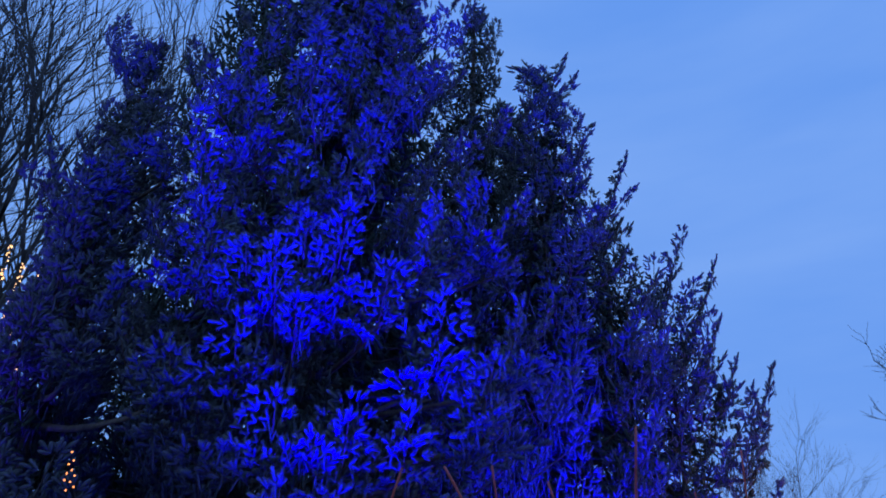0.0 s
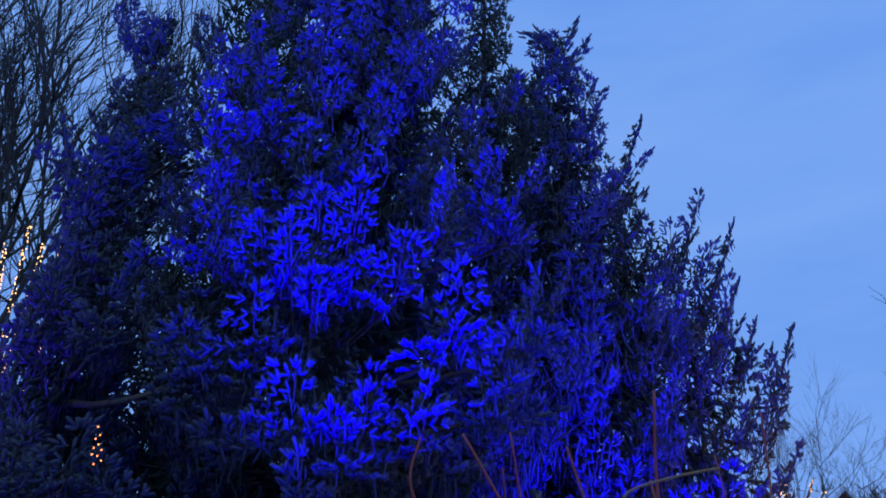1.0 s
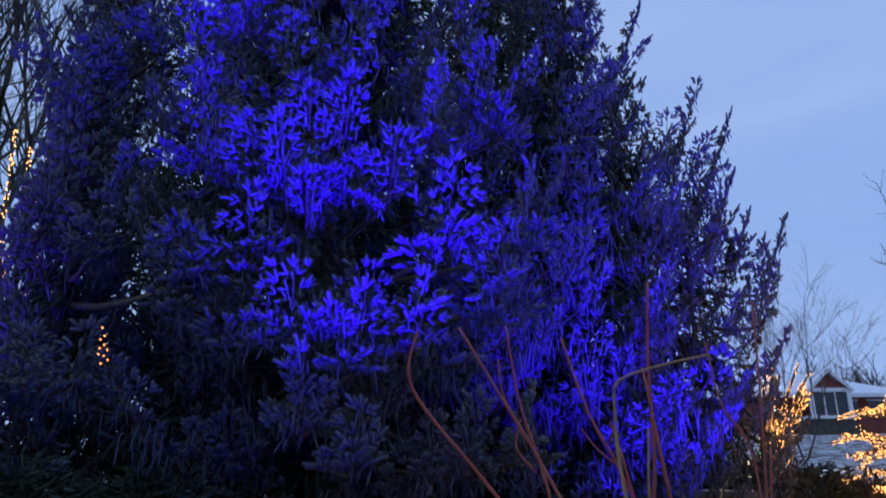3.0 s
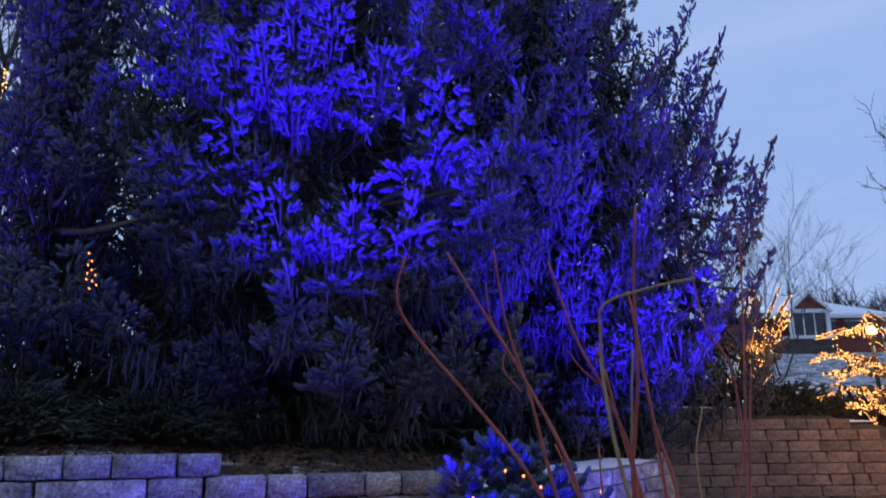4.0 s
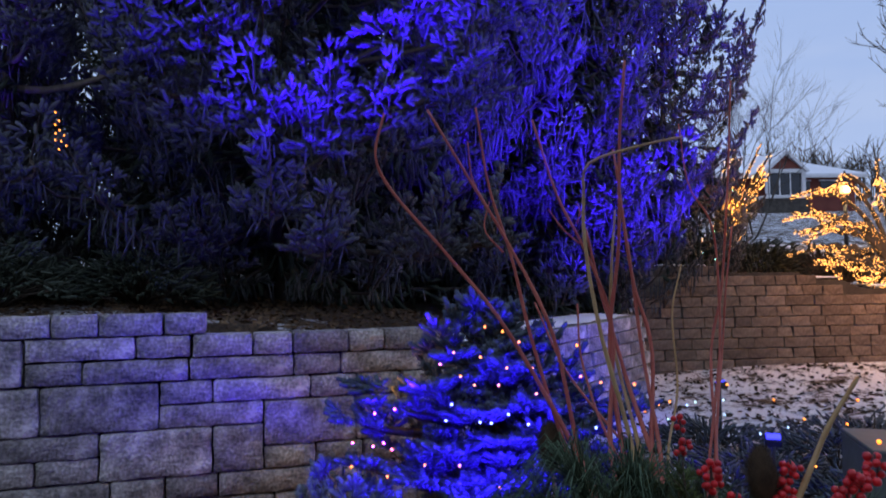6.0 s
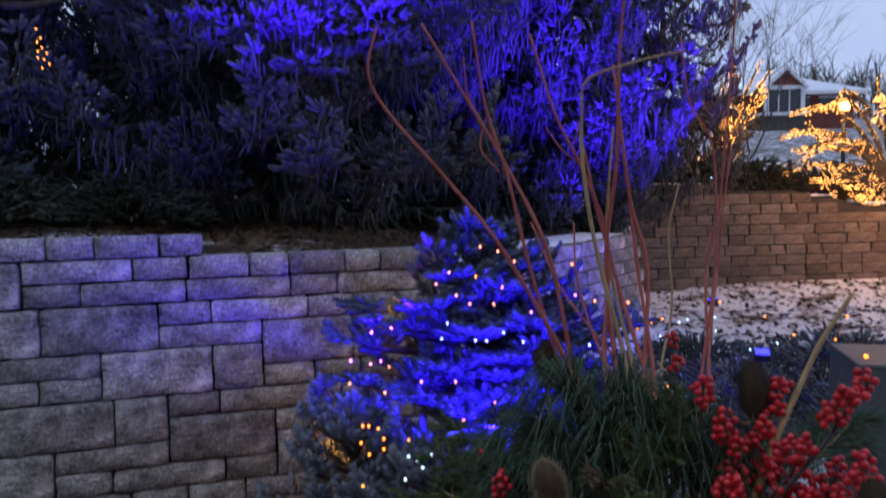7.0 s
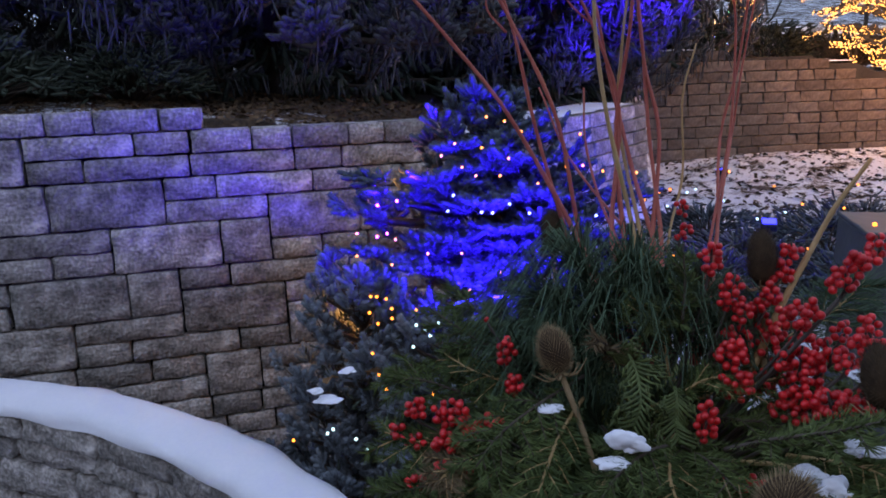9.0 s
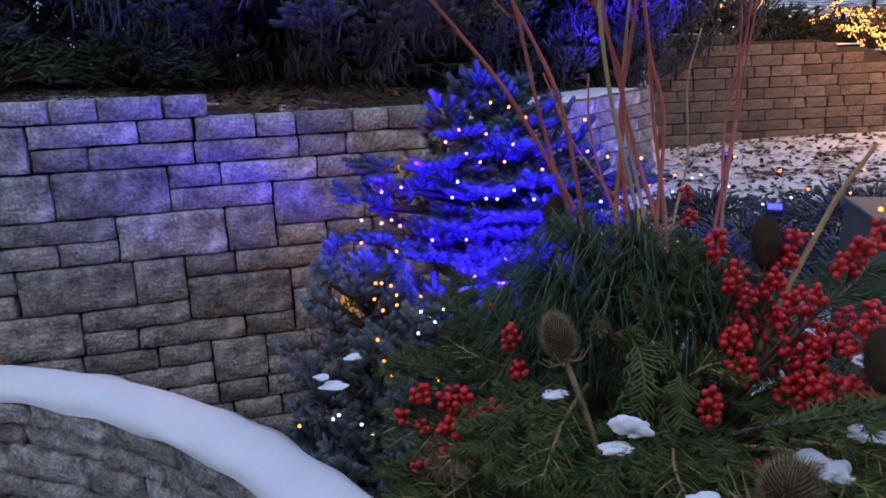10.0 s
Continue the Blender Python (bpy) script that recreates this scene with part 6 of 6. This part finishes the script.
def teasel(head, foot, wide, tall, mat, label, seed):
    """A dried teasel: a spiny egg-shaped head, long curved bracts, a stiff stem."""
    g = np.random.default_rng(seed)
    head, foot = np.array(head), np.array(foot)
    axis = unit(head - foot)
    t = thing("teasel", label, "dried flower", "teasels in the planter", tuple(head))
    m = Vector(axis).to_track_quat("Z", "Y").to_matrix().to_4x4()
    bm = bmesh.new()
    bmesh.ops.create_icosphere(bm, subdivisions=3, radius=1.0)
    for v in bm.verts:
        k = 1 - 0.12 * v.co.z
        v.co = Vector((v.co.x * wide * 0.86 * k, v.co.y * wide * 0.86 * k, v.co.z * tall * 0.95))
    me = bpy.data.meshes.new("seed_head")
    bm.to_mesh(me)
    bm.free()
    me.materials.append(mat)
    body = link("seed_head", me, t, at=m)
    n = 620
    i = np.arange(n) + 0.5
    z = 1 - 2 * i / n
    a = i * 2.39996
    r = np.sqrt(1 - z * z)
    nrm = np.stack([r * np.cos(a), r * np.sin(a), z], -1)
    p = nrm * np.array([wide * 0.82, wide * 0.82, tall * 0.92]) * (1 - 0.12 * z[:, None] * np.array([1, 1, 0]))
    d = nrm + np.array([0, 0, 0.55])
    tri = (np.array([(-1, 0, 0), (1, 0, 0), (0, 0, 1.0), (0, 1, 0.1)]), np.array([(0, 1, 2), (1, 3, 2), (3, 0, 2)]))
    v, f = scatter(*tri, p, d, wide * g.uniform(0.28, 0.55, n), 0.00045)
    tagged(link("spine_cover", mesh_of("spine_cover", v, f, TEASEL if mat is TEASEL and wide < 0.0175 else TEASEL_PALE), body), kind="stuff")
    base = -axis * tall
    for q in range(9):
        b = 6.283 * q / 9 + g.uniform(-0.2, 0.2)
        sx = np.array(m.to_3x3() @ Vector((math.cos(b), math.sin(b), 0)))
        ln = wide * g.uniform(1.1, 2.2)
        line = [base, base + sx * ln * 0.5 - axis * ln * 0.15, base + sx * ln + axis * ln * 0.25]
        link("bract", mesh_of("bract", *tube_mesh([(spline(line, 7), np.linspace(0.0016, 0.0004, 7))], 4), TEASEL_PALE), t)
    end = foot + (foot - head) * 0.8 - head
    link("stem", mesh_of("stem", *tube_mesh([(spline([base, (base + end) / 2 + np.array([0.004, 0, 0]), end], 8), 0.0032)], 6), TEASEL_PALE, True), t)


teasel((0.108, 0.685, 1.215), (0.131, 0.641, 1.134), 0.0177, 0.0245, TEASEL, "brown teasel head with pale spines and long bracts", 1588)
teasel((0.336, 0.741, 1.291), (0.332, 0.718, 1.217), 0.0165, 0.031, TEASEL, "dark brown teasel head", 1957)
teasel((0.140, 0.914, 1.285), (0.141, 0.887, 1.190), 0.017, 0.028, TEASEL, "dark brown teasel head", 1585)
teasel((0.264, 0.500, 1.159), (0.238, 0.484, 1.120), 0.025, 0.022, TEASEL, "pale straw-coloured teasel head seen from above", 2000)
teasel((0.353, 0.546, 1.242), (0.352, 0.522, 1.194), 0.017, 0.028, TEASEL, "dark brown teasel head", 2165)


def snow_clump(at, size, seed, label="small clump of snow caught on the greens"):
    g = np.random.default_rng(seed)
    bm = bmesh.new()
    bmesh.ops.create_icosphere(bm, subdivisions=4, radius=1.0)
    o = Vector(g.uniform(0, 50, 3))
    for v in bm.verts:
        n = noise.noise(v.co * 0.9 + o) * 0.9 + noise.noise(v.co * 2.6 + o) * 0.16 + noise.noise(v.co * 7.0 + o) * 0.16 + noise.noise(v.co * 16.0 + o) * 0.07
        v.co = v.co * (1 + n)
        v.co.z = v.co.z * (0.6 if v.co.z > 0 else 0.3)
        v.co = Vector((v.co.x * size[0], v.co.y * size[1], v.co.z * size[2]))
    for fc in bm.faces:
        fc.smooth = True
    me = bpy.data.meshes.new("snow_clump")
    bm.to_mesh(me)
    bm.free()
    me.materials.append(SNOW)
    tagged(link("snow_clump", me, at=Matrix.Translation(at)), label, "snow", "snow caught on the plants")


snow_clump((0.102, 0.653, 1.167), (0.0144, 0.0096, 0.0056), 700)
snow_clump((0.161, 0.590, 1.160), (0.0168, 0.0096, 0.0176), 701)
snow_clump((0.144, 0.576, 1.149), (0.0128, 0.0080, 0.0072), 702)
snow_clump((0.298, 0.534, 1.160), (0.0112, 0.0096, 0.0112), 703)
snow_clump((0.300, 0.507, 1.161), (0.0176, 0.0096, 0.0160), 704)
snow_clump((0.366, 0.582, 1.226), (0.0176, 0.0128, 0.0072), 705)
snow_clump((0.341, 0.545, 1.176), (0.0096, 0.0080, 0.0096), 706)
snow_clump((0.352, 0.538, 1.177), (0.0112, 0.0080, 0.0048), 707)
snow_clump((0.201, 0.514, 1.139), (0.0144, 0.0096, 0.0072), 708)
snow_clump((0.295, 0.537, 1.161), (0.0096, 0.0096, 0.0080), 709)
snow_clump((-0.281, 1.553, 0.745), (0.0320, 0.0200, 0.0080), 710)
snow_clump((-0.313, 1.557, 0.766), (0.0160, 0.0160, 0.0064), 711)
snow_clump((-0.239, 1.614, 0.790), (0.0176, 0.0160, 0.0056), 712)


BULB_MESH = {k: ball_mesh("bulb", 0.0045, m, 1) for k, m in (("warm", BULB), ("cool", BULB_COOL))}


def light_string(label, kind_of, spots):
    """A light string: a thin dark wire from bulb to bulb, each bulb its own piece."""
    st = thing("string_lights", label, "string lights", "string lights on the shrubs")
    p = np.array(spots)
    q = np.concatenate([[(a + np.array([0, 0.07, -0.02])), ((a + b) / 2 + np.array([0, 0.12, -0.03]))] for a, b in zip(p, p[1:])])
    link("wire", mesh_of("wire", *tube_mesh([(q, 0.0005)], 3), DARK_METAL), st)
    for a in p:
        link("bulb", BULB_MESH[kind_of], st, at=Matrix.Translation(a))


light_string("warm white bulbs on a dark wire over the blue spruce", "warm", [(0.037, 2.018, 1.281), (-0.001, 2.014, 1.249), (0.056, 2.009, 1.216), (0.094, 2.004, 1.192), (0.161, 2.000, 1.191), (0.185, 2.004, 1.238), (0.255, 1.997, 1.237), (0.264, 1.985, 1.169), (0.341, 1.981, 1.214), (0.385, 1.973, 1.217), (0.437, 1.960, 1.202), (0.523, 1.938, 1.199), (0.378, 1.984, 1.301), (0.220, 2.009, 1.310), (0.175, 2.016, 1.339), (0.126, 2.021, 1.352), (0.112, 2.014, 1.268), (-0.128, 1.992, 1.130), (-0.183, 1.986, 1.120), (-0.158, 1.971, 1.042), (-0.135, 1.969, 1.025), (-0.186, 1.967, 1.035), (-0.241, 1.964, 1.046), (-0.243, 1.948, 0.985), (-0.147, 1.950, 0.957), (-0.046, 1.962, 0.983), (0.049, 1.962, 0.981), (0.069, 1.932, 0.882), (0.157, 1.941, 0.926), (-0.082, 1.916, 0.834)])
light_string("warm bulbs on a dark wire low in the dwarf spruces", "warm", [(-0.192, 1.778, 0.921), (-0.177, 1.779, 0.920), (-0.153, 1.779, 0.913), (-0.139, 1.772, 0.889), (-0.139, 1.764, 0.865), (-0.175, 1.757, 0.854), (-0.196, 1.765, 0.882), (-0.190, 1.728, 0.785), (-0.174, 1.708, 0.734), (-0.156, 1.694, 0.700), (-0.038, 1.694, 0.685), (-0.383, 1.611, 0.610)])
light_string("warm bulbs on a dark wire among low junipers", "warm", [(0.751, 2.551, 1.032), (0.770, 2.545, 1.032), (0.806, 2.536, 1.043), (0.723, 2.554, 1.006), (0.812, 2.482, 0.813), (1.059, 2.368, 0.752), (1.210, 2.329, 0.867), (1.197, 2.370, 1.011), (1.120, 2.418, 1.066), (0.989, 2.482, 1.109), (1.305, 2.311, 1.006), (1.339, 2.307, 1.083)])
light_string("cool white bulbs on a dark wire over the blue spruce", "cool", [(0.013, 1.960, 1.103), (0.029, 1.968, 1.145), (0.106, 1.956, 1.098), (0.136, 1.954, 1.096), (0.183, 1.955, 1.119), (0.236, 1.944, 1.094), (0.412, 1.913, 1.089), (0.466, 1.916, 1.164)])
light_string("cool white bulbs on a dark wire low in the dwarf spruces", "cool", [(-0.074, 1.686, 0.874), (-0.053, 1.682, 0.862), (-0.040, 1.677, 0.849), (-0.018, 1.688, 0.877), (-0.082, 1.666, 0.825), (-0.222, 1.563, 0.636), (-0.196, 1.554, 0.613), (-0.276, 1.568, 0.660), (-0.289, 1.562, 0.653)])
light_string("cool white bulbs on a dark wire among low junipers", "cool", [(0.723, 2.443, 0.983), (0.767, 2.434, 1.003), (0.828, 2.423, 1.051), (0.854, 2.416, 1.062), (0.937, 2.387, 1.073), (0.937, 2.379, 1.027), (1.032, 2.328, 0.974), (1.108, 2.298, 1.000)])
light_string("short amber bulb string hanging in a spruce bough", "warm", [(-1.567, 2.932, 2.177), (-1.557, 2.944, 2.145), (-1.571, 2.941, 2.128), (-1.558, 2.951, 2.108), (-1.573, 2.947, 2.093), (-1.546, 2.962, 2.088), (-1.576, 2.950, 2.067), (-1.557, 2.961, 2.063), (-1.542, 2.971, 2.046), (-1.566, 2.962, 2.030)])
